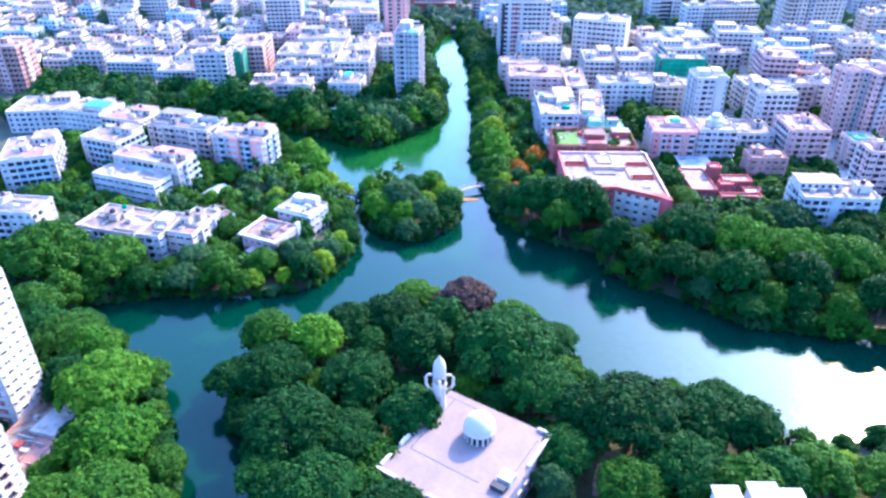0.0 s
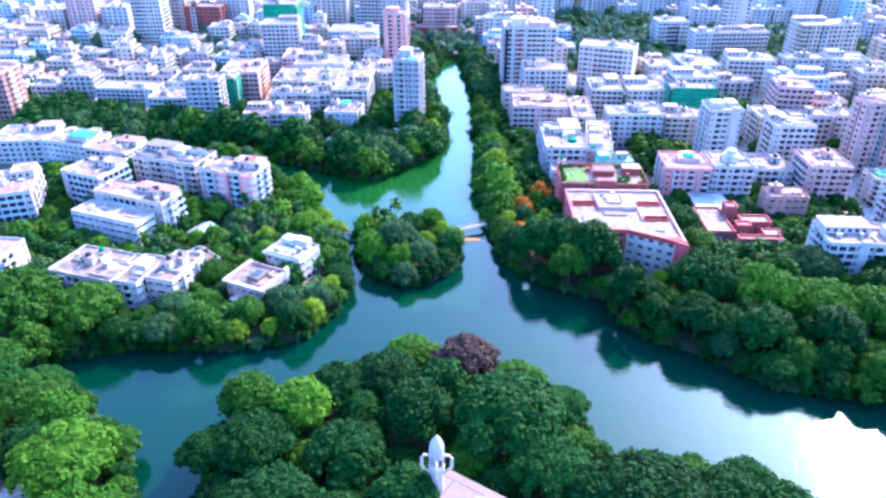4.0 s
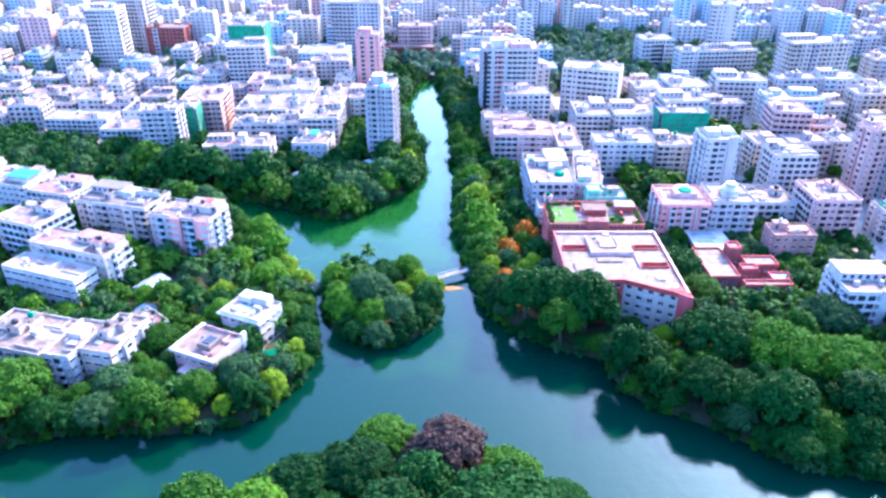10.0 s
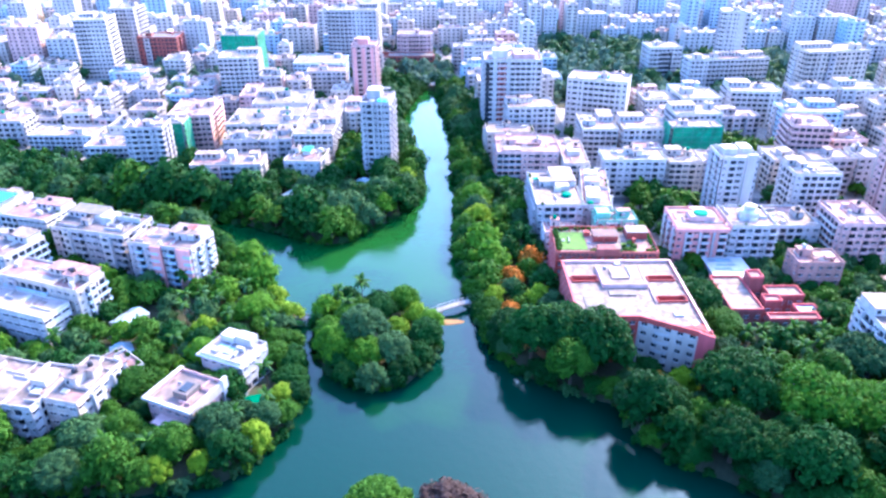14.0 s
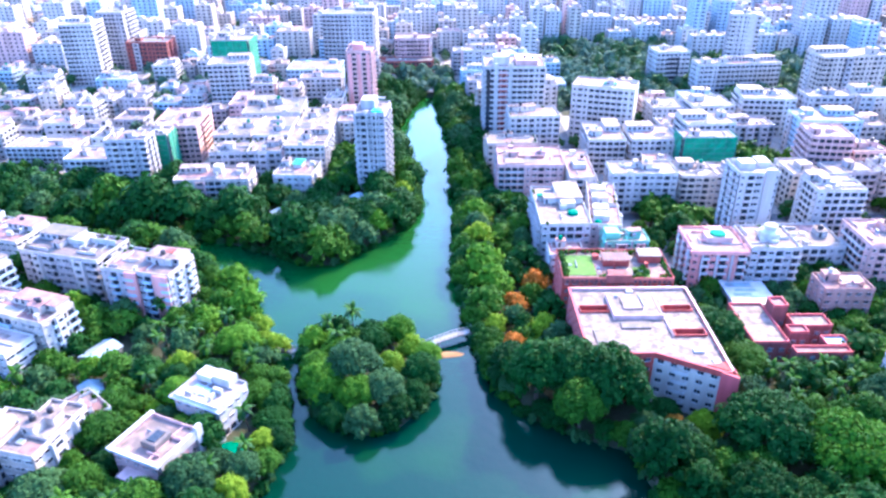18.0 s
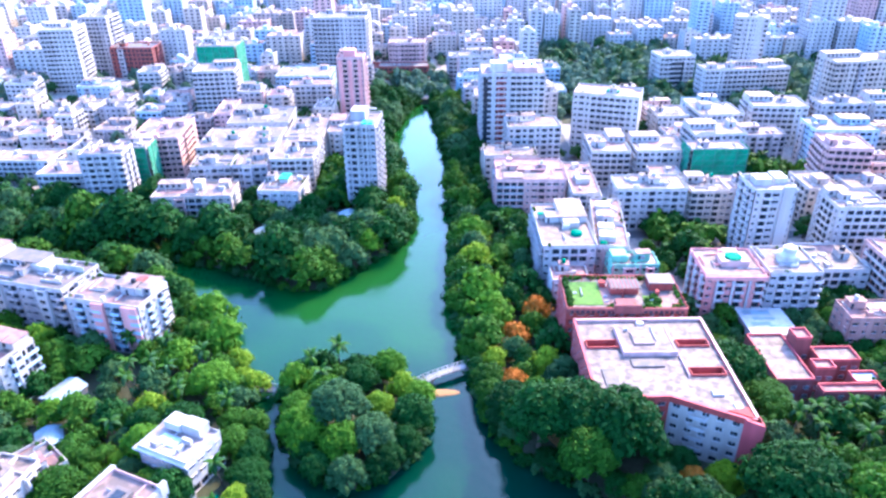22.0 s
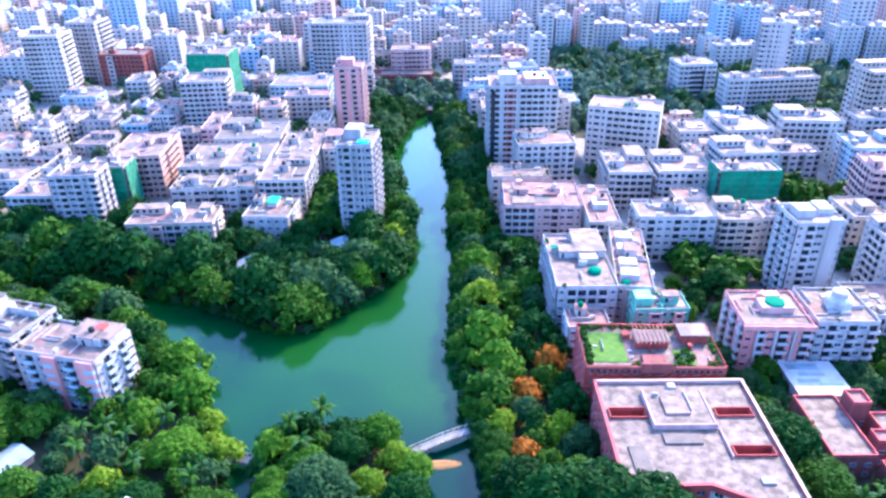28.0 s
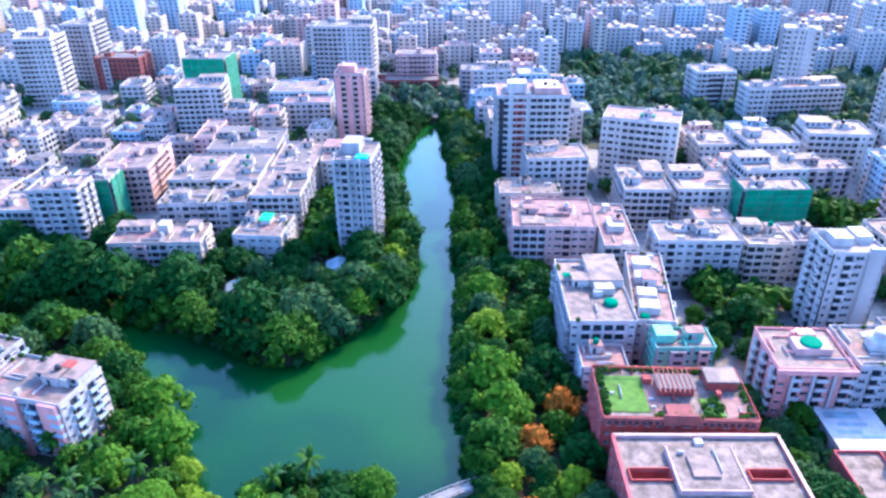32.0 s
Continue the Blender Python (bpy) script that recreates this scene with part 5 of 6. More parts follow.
# ---- bridges, paths and roads ----
def bridge(a, c, wide, rise, label, z=1.9):
    ax, ay = a
    length = math.dist(a, c)
    b = thing("footbridge", pose(ax, ay, 0, 0, 0, math.degrees(math.atan2(c[1] - ay, c[0] - ax))), label, "bridge", "footbridges")
    n = 14
    zs = [z + rise * math.sin(math.pi * i / n) for i in range(n + 1)]
    s = Shape()
    for i in range(n + 1):
        s.v += [(length * i / n, o, zs[i] + dz) for o, dz in ((-wide / 2, -0.4), (wide / 2, -0.4), (wide / 2, 0), (-wide / 2, 0))]
    s.f = [(4 * i + a, 4 * i + (a + 1) % 4, 4 * i + 4 + (a + 1) % 4, 4 * i + 4 + a) for i in range(n) for a in range(4)] + [(3, 2, 1, 0), (4 * n, 4 * n + 1, 4 * n + 2, 4 * n + 3)]
    s.m = [0] * len(s.f)
    part("deck", s, PAVING, b)
    for o in (-wide / 2 + 0.1, wide / 2 - 0.1):
        s = Shape()
        s.tube([(length * i / n, o, zs[i] + 1.0) for i in range(n + 1)], 0.09, 6)
        part("handrail", s, PAINT["white"], b)
        for i in range(n + 1):
            s = Shape()
            s.box(length * i / n - 0.09, length * i / n + 0.09, o - 0.09, o + 0.09, zs[i] - 0.1, zs[i] + 1.0)
            part("rail_post", s, PAINT["white"], b)
    for f in (0.25, 0.75):
        s = Shape()
        s.lathe(length * f, 0, [(0.55, -2), (0.5, z + rise * 0.6)], 10)
        part("pier", s, CONCRETE, b)


bridge((-61, 284.5), (-41, 282.5), 2.6, 0.7, "low pale concrete footbridge to the island")
bridge((-3.5, 285.5), (18, 296), 2.6, 0.9, "arched pale concrete footbridge with white rails")
bridge((-24, 596), (8, 592), 8, 0.6, "broad road bridge closing the lake's end", 3.0)


def strip(name, pts, wide, mat, z, label, category):
    s = Shape()
    for k, p in enumerate(pts):
        q, r = Vector(pts[max(k - 1, 0)]), Vector(pts[min(k + 1, len(pts) - 1)])
        n = (r - q).orthogonal().normalized() * wide / 2
        s.v += [(p[0] + n.x, p[1] + n.y, z), (p[0] - n.x, p[1] - n.y, z)]
    s.f = [(2 * k, 2 * k + 2, 2 * k + 3, 2 * k + 1) for k in range(len(pts) - 1)]
    s.m = [0] * len(s.f)
    return tagged(new(name, s.mesh(name, mat)), label, category, kind="structure")


def sheet(name, pts, mat, z, label, category):
    s = Shape()
    s.v, s.f, s.m = [(x, y, z) for x, y in pts], [tuple(range(len(pts)))], [0]
    return tagged(new(name, s.mesh(name, mat)), label, category, kind="structure")


for x, y, w, yaw in ((126, 193, 9, -15), (138, 189, 12, -12), (112, 199, 6, -20)):
    s = Shape()
    for k in range(4):
        s.prism([(0, -0.6 * k), (w, -0.6 * k), (w, 0.6 - 0.6 * k), (0, 0.6 - 0.6 * k)], 0, 1.8 - 0.42 * k)
    single("lakeside_steps", s, PAVING, pose(x, y, -0.1, 0, 0, yaw), "pale concrete steps going down to the lake", "steps", "lakeside steps")
sheet("pavement_east", [(86, 297), (134, 297), (136, 270), (175, 246), (330, 246), (345, 628), (14, 628), (26, 440), (40, 400), (43, 323)], PAVING, GROUND + 0.03, "dusty pale paving between the buildings", "pavement")
sheet("pavement_west", [(-325, 432), (-45, 412), (-40, 470), (-46, 628), (-325, 628)], PAVING, GROUND + 0.03, "dusty pale paving between the buildings", "pavement")
sheet("pavement_north", [(-900, 630), (1000, 630), (1400, 1500), (-1300, 1500)], PAVING, GROUND + 0.03, "dusty pale paving between far buildings", "pavement")
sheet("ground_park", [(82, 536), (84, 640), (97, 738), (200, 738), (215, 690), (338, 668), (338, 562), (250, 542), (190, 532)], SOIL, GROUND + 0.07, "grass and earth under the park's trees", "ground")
strip("road_east", [(90, 300), (88, 330), (77, 345), (75.5, 378), (77, 420), (77, 455), (76, 490), (75, 560), (74, 640)], 7, ASPHALT, GROUND + 0.06, "grey asphalt street between apartment blocks", "road")
strip("road_cross", [(74, 384.5), (140, 383), (230, 380)], 7, ASPHALT, GROUND + 0.065, "grey asphalt side street", "road")
strip("path_peninsula", [(-160, 318), (-130, 302), (-105, 290), (-95, 272), (-90, 262)], 3, SOIL, GROUND + 0.02, "narrow earthen lane on the peninsula", "path")
strip("path_lakeside", [(24, 330), (22, 300), (27, 275), (38, 258)], 3, SAND, GROUND + 0.02, "sandy lakeside path", "path")
for x, y, r in ((3.5, 283, 2.8), (-58, 289, 2.6)):
    s = Shape()
    s.lathe(0, 0, [(r * 1.25, -0.5), (r * 1.0, 0.1), (r * 0.55, 0.45), (r * 0.1, 0.55)], 18)
    single("sand_bank", s, SAND, pose(x, y, 0, 0, 0, 4) @ Matrix.Diagonal((2.4, 0.6, 1, 1)), "low tongue of sandy earth at the waterside", "sand bank")

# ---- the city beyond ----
# white and pale blue outnumber stronger paints, standing in for distance haze
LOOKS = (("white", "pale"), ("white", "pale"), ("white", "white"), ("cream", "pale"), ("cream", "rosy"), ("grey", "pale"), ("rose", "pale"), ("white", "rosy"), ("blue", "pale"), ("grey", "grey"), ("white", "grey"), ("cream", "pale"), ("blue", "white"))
COUNT = {2: "two", 3: "three", 4: "four", 5: "five", 6: "six", 7: "seven", 8: "eight", 9: "nine", 10: "ten", 11: "eleven", 12: "twelve", 13: "thirteen", 14: "fourteen", 15: "fifteen"}
FAR_TREES = []
PARKS = [[(80, 535), (82, 640), (95, 740), (200, 740), (215, 690), (340, 670), (340, 560), (250, 540), (190, 530)], [(120, 470), (128, 470), (128, 530), (120, 530)], [(-330, 380), (-200, 380), (-170, 420), (-250, 450), (-330, 460)], [(-40, 590), (10, 590), (14, 640), (-40, 640)], [(96, 345), (120, 345), (120, 384), (96, 384)], [(-52, 414), (-40, 414), (-40, 470), (-54, 468)], [(158, 410), (206, 405), (206, 458), (156, 480)], [(105, 466), (128, 466), (128, 530), (120, 535)]]


def in_park(x, y):
    return any(within(x, y, p) for p in PARKS)


def free(x, y, w, d):
    return not any(blocked(x + w * i / 4, y + d * j / 4, 1.2) or in_lake(x + w * i / 4, y + d * j / 4) > -14 for i in range(5) for j in range(5))


rng = random.Random(77)
STUFF = Shape()
# grey blocks take white paint here, so the far city pales as in haze
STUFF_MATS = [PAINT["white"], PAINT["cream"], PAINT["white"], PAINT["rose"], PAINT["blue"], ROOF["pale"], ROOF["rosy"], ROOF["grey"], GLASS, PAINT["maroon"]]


def far_block(x, y, w, d, h, floors, mat, roof):
    """One distant block inside the joined far city: recessed window rows on the two sides that show, roof, parapet, roof room."""
    g = GROUND
    STUFF.box(x + 0.4, x + w - 0.4, y + 0.4, y + d - 0.4, g, h - 0.1, 8)
    STUFF.box(x, x + w, y + d - 0.4, y + d, g, h, mat)
    STUFF.box(x, x + w, y, y + d, h - 0.1, h, roof)
    fh = (h - g) / floors
    side = 0 if x > 0 else w
    for k in range(floors):
        z0, z1 = g + k * fh + 1.5, g + (k + 1) * fh + 0.9
        if k == floors - 1:
            z1 = h + 0.9
        STUFF.box(x, x + w, y, y + 0.4, z1 - fh + 1.5 if k == floors - 1 else g + (k + 1) * fh - 0.8, z1, mat)
        STUFF.box(x + side - 0.2, x + side + 0.2, y, y + d, g + (k + 1) * fh - 0.8, z1, mat)
    # wide piers leave little dark glass, lowering contrast the way haze would
    n = max(2, int(w / 4))
    for i in range(n + 1):
        STUFF.box(max(x, x + i * w / n - 1.15), min(x + w, x + i * w / n + 1.15), y - 0.05, y + 0.4, g, h, mat)
    n = max(2, int(d / 4))
    for i in range(n + 1):
        STUFF.box(x + side - 0.25, x + side + 0.25, max(y, y + i * d / n - 1.15), min(y + d, y + i * d / n + 1.15), g, h, mat)
    STUFF.box(x + w * 0.3, x + w * 0.3 + 4, y + d * 0.4, y + d * 0.4 + 5, h, h + 2.8, mat)
    STUFF.box(x + w * 0.65, x + w * 0.65 + 2, y + d * 0.3, y + d * 0.3 + 2, h, h + 1.6, rng.choice((7, 4, mat)))


made = 0
for row in range(40):
    y = 262 + row * 25
    half = 0.66 * y + 20 if y < 720 else 495 + (y - 720) * 0.52
    x = -half
    while x < half:
        w, d = rng.choice((rng.uniform(10, 15), rng.uniform(14, 21), rng.uniform(19, 29))), rng.uniform(12, 20)
        px, py = x + rng.uniform(0, 2), y + rng.uniform(0, 3)
        x += w + rng.choice((2.5, 3.5, 4, 8))
        if y < 440 and abs(px) < 200 and not (px > 88 and y > 300):
            continue
        if px < 0 and y < 480 and px > -330 and not (y > 430):
            continue
        if rng.random() < 0.2 or in_park(px + w / 2, py + d / 2) or not free(px, py, w, d):
            if y > 300:
                FAR_TREES += [(px + rng.uniform(0, w), py + rng.uniform(0, d)) for _ in range(2)]
            continue
        floors = rng.choice((3, 4, 5, 5, 6, 6, 6, 6, 6, 7, 8) if y < 600 else (3, 4, 5, 6, 6, 6, 6, 6, 7, 8, 10))
        if px < -130 and y < 640:
            floors = min(floors, rng.choice((2, 3, 4, 5)))
        if rng.random() < 0.05 and y > 690:
            floors = rng.choice((12, 13, 14, 15) if y < 640 else (11, 12, 13, 14, 15))
        h = GROUND + floors * 3.05 + 0.4
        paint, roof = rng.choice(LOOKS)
        FAR_TREES += [(px + w + 2, py + rng.uniform(0, d)), (px + rng.uniform(0, w), py - 3), (px + rng.uniform(0, w), py + d + 2.5)]
        if y < 640 and made < 190:
            made += 1
            building(f"{paint if paint not in ('rose', 'blue', 'aqua') else 'pale ' + paint} {COUNT[floors]}-storey city block with a flat cluttered roof", px, py, w, d, rng.uniform(-1.5, 1.5) + 3 * math.sin(px / 90 + y / 70), h, floors, paint, roof, near=False, bay=3.6, balcony=rng.choice((None, 2, 3)), ledge=rng.choice((0, 0, 0.35)), sides="SW" if px > 0 else "SE", stairs=rng.choice((1, 1, 2)), clutter=rng.choice((2, 3, 4)))
        else:
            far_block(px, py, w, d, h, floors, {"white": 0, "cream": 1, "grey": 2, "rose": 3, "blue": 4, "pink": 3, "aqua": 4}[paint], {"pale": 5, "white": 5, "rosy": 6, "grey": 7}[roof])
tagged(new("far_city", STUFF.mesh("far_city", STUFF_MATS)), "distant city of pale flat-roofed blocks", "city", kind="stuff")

# ---- trees ----
def crown_data(seed, lobes, flat, cards, size, spread, ball=(0.27, 0.42), sides=7):
    """A crown one unit in radius, standing on z=0: lobes covered in small leaf sprays. Returns corners and faces."""
    rng = random.Random(seed)
    verts, faces, balls = [], [], []
    for i in range(lobes):
        a = i * 2.39996 + rng.uniform(-0.35, 0.35)
        r = spread * math.sqrt((i + 0.4) / lobes) * rng.uniform(0.82, 1.16)
        z = flat * (0.95 - 0.8 * min(1.0, r / spread) ** 2.2 + rng.uniform(-0.11, 0.09))
        balls.append((Vector((r * math.cos(a), r * math.sin(a), z)), rng.uniform(*ball) * (0.8 + 0.2 * flat)))
    gen = np.random.default_rng(seed)
    centres, radii = np.array([tuple(c) for c, r in balls]), np.array([r for c, r in balls])
    for c, r in balls:
        core = len(verts)
        for zz, rr in ((-0.75, 0.5), (-0.1, 0.86), (0.5, 0.72), (0.86, 0.2)):
            for i in range(sides):
                a = i * math.tau / sides + zz
                verts.append((c.x + r * rr * 0.9 * math.cos(a), c.y + r * rr * 0.9 * math.sin(a), c.z + r * 0.85 * zz))
        for k in range(3):
            for i in range(sides):
                j = (i + 1) % sides
                faces.append((core + k * sides + i, core + k * sides + j, core + (k + 1) * sides + j, core + (k + 1) * sides + i))
        faces.append(tuple(range(core + 3 * sides, core + 4 * sides)))
    pick = gen.choice(lobes, cards * 2, p=radii ** 2 / (radii ** 2).sum())
    u = gen.normal(0, 1, (cards * 2, 3)) + (0, 0, 0.45)
    u /= np.linalg.norm(u, axis=1)[:, None]
    q = centres[pick] + u * (radii[pick] * gen.uniform(0.80, 1.24, cards * 2))[:, None]
    gap = np.linalg.norm(q[:, None] - centres[None], axis=2) / radii[None]
    gap[np.arange(cards * 2), pick] = 9
    keep = np.flatnonzero(gap.min(1) > 0.8)[:cards]
    q, u = q[keep], u[keep]
    n = u + 0.36 * (gen.normal(0, 1, u.shape) + (0, 0, 0.5))
    n /= np.linalg.norm(n, axis=1)[:, None]
    e = np.cross(n, gen.normal(0, 1, u.shape))
    e /= np.linalg.norm(e, axis=1)[:, None]
    z = (size * gen.uniform(0.6, 1.3, len(q)))[:, None]
    g = np.cross(n, e) * z * 0.65
    e = e * z
    first = len(verts)
    verts += np.stack([q + e, q + g, q - e, q - g], 1).reshape(-1, 3).tolist()
    faces += (first + np.arange(len(q) * 4).reshape(-1, 4)).tolist()
    return verts, faces


def crown_mesh(name, leaf, data):
    s = Shape()
    s.v, s.f = data
    s.m = [0] * len(s.f)
    return s.mesh(name, leaf)


def trunk_mesh(seed, flat):
    """A tapered trunk with limbs; one unit is the crown's radius."""
    rng = random.Random(seed)
    s = Shape()
    s.tube([(0, 0, -0.15), (0.02, 0.01, 0.35), (0.0, 0.03, 0.75)], [0.075, 0.055, 0.045], 7)
    for i in range(5):
        a = i * math.tau / 5 + rng.uniform(-0.3, 0.3)
        r = rng.uniform(0.35, 0.55)
        s.tube([(0, 0.02, 0.6), (0.5 * r * math.cos(a), 0.5 * r * math.sin(a), 0.8), (r * math.cos(a), r * math.sin(a), 0.85 + 0.35 * flat)], [0.04, 0.028, 0.014], 5)
    return s.mesh("trunk", BARK)


TONES = {"dark": "dark green", "fresh": "fresh green", "mid": "mid-green", "bright": "yellow-green", "purple": "dull purple", "orange": "orange-flowering", "blue": "grey-green"}
CROWNS, TRUNKS = {}, {}
for kind, lobes, flat, cards, size, ball in (("round", 50, 0.72, 2300, 0.066, (0.17, 0.30)), ("broad", 110, 0.46, 4600, 0.047, (0.12, 0.22)), ("tall", 36, 0.98, 1700, 0.076, (0.17, 0.31)), ("low", 26, 0.70, 1000, 0.085, (0.2, 0.36))):
    TRUNKS[kind] = trunk_mesh(len(kind), flat)
    for v in range(2):
        data = crown_data(lobes * 31 + v * 7, lobes, flat, cards, size, 0.74 if kind != "broad" else 0.80, ball)
        for tone in TONES:
            CROWNS.setdefault((kind, tone), []).append(crown_mesh("crown", LEAF[tone], data))
SHAPES = {"round": " leafy tree with a rounded, lumpy crown", "broad": " rain tree with a wide spreading crown", "tall": " tall leafy tree with an upright crown", "low": " low waterside tree leaning over the bank"}
TREES = []


def bank(x, y):
    return max(0.0, min(GROUND, -in_lake(x, y) * 0.8))


NW_WOOD = [(-260, 340), (-5, 335), (0, 440), (-260, 450)]
SE_WOOD = [(20, 170), (20, 268), (90, 262), (210, 240), (210, 165)]


def tree(x, y, r, kind, tone, rng):
    up = 1.14 if kind != "low" and (within(x, y, SE_WOOD) or within(x, y, NW_WOOD)) else 1.0
    t = thing("tree", pose(x, y, bank(x, y), 0, 0, rng.uniform(0, 360)), TONES[tone] + SHAPES[kind], "tree", "trees round the lake")
    high = {"round": 0.50, "broad": 0.48, "tall": 0.45, "low": 0.50}[kind] * r * up + (3.0 if r > 8.5 else 0.0)
    part("trunk", TRUNKS[kind], None, t, at=Matrix.Diagonal((r, r, r * up * (0.85 if r < 8.5 else 1.1), 1)))
    part("crown", rng.choice(CROWNS[kind, tone]), None, t, at=Matrix.Translation((0, 0, high)) @ Matrix.Diagonal((r, r, r * up * rng.uniform(0.88, 1.12), 1)))


def palm_meshes():
    s = Shape()
    s.tube([(0, 0, -0.3), (0.3, 0.1, 3), (0.9, 0.2, 6.5), (1.1, 0.2, 9.5)], [0.24, 0.18, 0.15, 0.13], 7)
    trunk = s.mesh("trunk", BARK)
    rng = random.Random(9)
    fronds = []
    for k in range(2):
        s = Shape()
        s.v, s.f = [], []
        for i in range(9):
            u = i / 8
            x, z, w = 4.0 * u, 1.3 * math.sin(u * 2.2) - 2.4 * u * u * (0.6 + 0.5 * k), 0.75 * math.sin(math.pi * min(1, 0.12 + u * 0.95)) + 0.04
            s.v += [(x, -w, z - 0.35 * w), (x, 0, z), (x, w, z - 0.35 * w)]
        for i in range(8):
            s.f += [(3 * i, 3 * i + 3, 3 * i + 4, 3 * i + 1), (3 * i + 1, 3 * i + 4, 3 * i + 5, 3 * i + 2)]
        s.m = [0] * len(s.f)
        fronds.append(s.mesh("frond", LEAF["blue" if k else "mid"]))
    return trunk, fronds


PALM_TRUNK, FRONDS = palm_meshes()


def palm(x, y, c, rng):
    if blocked(x, y, 2.0):
        return
    t = thing("palm_tree", pose(x, y, bank(x, y), 0, 0, rng.uniform(0, 360)) @ Matrix.Scale(c, 4), "slender coconut palm with arching fronds", "palm", "palms")
    part("trunk", PALM_TRUNK, None, t)
    for i in range(13):
        part("frond", FRONDS[i % 2], None, t, at=pose(1.1, 0.2, 9.4, 0, -35 + 45 * (i % 3), i * 137.5))
    TREES.append((x, y, 3.0))


# large crowns that stand out, from the promontory to the northern arm
PICKED = []


def stand(x, y, r, kind, tone):
    PICKED.append((x, y, r, kind, tone))
    TREES.append((x, y, r))


for row in ((-20, 180, 11, "broad", "dark"), (3, 186, 11, "round", "purple"), (15, 161, 17, "broad", "dark"), (23, 146, 12, "broad", "dark"), (-42, 165, 10, "round", "fresh"), (-51, 152, 12, "broad", "dark"),
            (-27, 149, 12, "broad", "dark"), (-42, 130, 14, "broad", "dark"), (-27, 128, 10, "broad", "dark"), (-32, 108, 13, "broad", "dark"), (-10, 164, 11, "round", "dark"), (-3, 175, 9, "tall", "dark")):
    stand(*row)
for row in ((46, 134, 16, "broad", "dark"), (63, 135, 12, "broad", "dark"), (24, 117, 6.5, "round", "blue"), (42, 113, 10, "broad", "mid"), (88, 119, 9, "round", "mid"), (105, 117, 9, "broad", "mid"), (86, 108, 6, "round", "bright"), (97, 124, 6, "round", "bright"), (33, 138, 9, "round", "dark"), (56, 118, 12, "broad", "dark"), (76, 133, 10, "round", "dark")):
    stand(*row)
for row in ((-118, 165, 12, "broad", "mid"), (-97, 143, 14, "broad", "fresh"), (-87, 124, 13, "broad", "fresh"), (-82, 106, 13, "broad", "mid"), (-136, 180, 11, "round", "mid"), (-147, 210, 17, "broad", "mid"), (-124, 211, 13, "broad", "mid"), (-108, 160, 9, "round", "fresh"), (-122, 150, 8, "round", "fresh"), (-94, 105, 9, "round", "mid")):
    stand(*row)
for row in ((51, 252, 12, "round", "dark"), (41, 257, 12, "round", "dark"), (56, 258, 8, "round", "dark"), (60, 243, 5, "round", "blue"), (31, 258, 10, "tall", "dark"), (38, 268, 8, "tall", "mid"), (33, 278, 5, "round", "mid"), (26, 282, 5, "round", "orange"), (38, 320, 5.5, "round", "orange"), (67.5, 242, 4.6, "round", "orange"), (76, 242, 5.5, "round", "bright"), (58, 235, 6, "round", "blue")):
    stand(*row)
for row in ((89, 233, 14, "broad", "dark"), (105, 224, 14, "broad", "fresh"), (123, 220, 13, "broad", "fresh"), (68, 228, 8, "round", "dark"), (25, 270, 8, "round", "dark"), (80, 213, 10, "broad", "dark"), (98, 204, 10, "round", "dark"), (140, 215, 13, "broad", "mid"), (120, 204, 10, "round", "dark")):
    stand(*row)
for row in ((-30, 277, 7, "round", "fresh"), (-24, 266, 9, "round", "blue"), (-13.5, 271, 5.5, "round", "bright"), (-11.5, 288, 7, "round", "fresh"), (-39, 283, 6, "round", "fresh"), (-3, 266, 7, "round", "dark"), (-14, 258, 7.5, "round", "blue"),
            (-22, 256, 7, "round", "fresh"), (-33, 261, 8, "round", "fresh"), (-2, 277, 6, "round", "fresh"), (-19, 283, 6.5, "round", "dark"), (-7, 280, 5, "tall", "bright"), (-36, 270, 6.5, "round", "fresh"), (-28, 250, 5, "round", "dark"), (-9, 252, 5, "round", "dark")):
    stand(*row)
for row in ((-73, 208, 4.6, "tall", "bright"), (-62, 211, 4.2, "tall", "bright"), (-50, 220, 5, "tall", "bright"), (-46, 239, 4.6, "round", "bright"), (-80, 251, 4, "round", "bright"), (-79, 271, 5.5, "round", "bright"), (-91, 240, 8, "round", "mid"), (-64, 282, 8, "round", "fresh"), (-75, 320, 9, "round", "fresh"), (-97, 219, 8, "round", "blue"), (-61, 223, 8, "round", "blue"), (-52, 257, 6, "round", "mid"), (-67, 305, 8, "round", "fresh")):
    stand(*row)
for row in ((84, 338, 5, "round", "dark"), (88, 347, 5, "round", "mid"), (82, 353, 4.5, "round", "dark"), (93, 353, 5, "round", "dark"), (85, 326, 4.6, "round", "mid"), (88, 317, 4.5, "round", "dark"), (100, 345, 6, "round", "dark"), (108, 352, 6.5, "round", "mid"), (114, 343, 5, "round", "dark"), (89, 366, 4, "round", "mid")):
    if not blocked(row[0], row[1], 1.5):
        stand(*row)
for row in ((20, 375, 6, "round", "bright"), (21, 343, 6, "round", "dark"), (-60, 296, 5, "round", "bright"), (-52, 284, 5.5, "round", "bright"), (-66, 304, 5, "round", "fresh"), (-57, 289, 4, "round", "bright")):
    stand(*row)
for row in ((-128, 383, 13, "broad", "dark"), (-112, 378, 13, "broad", "dark"), (-148, 390, 12, "broad", "mid"), (-30, 372, 9, "round", "dark"), (-45, 362, 10, "round", "blue"), (-62, 368, 10, "round", "dark"), (-20, 388, 7, "round", "fresh"), (-16, 404, 6, "round", "bright")):
    stand(*row)
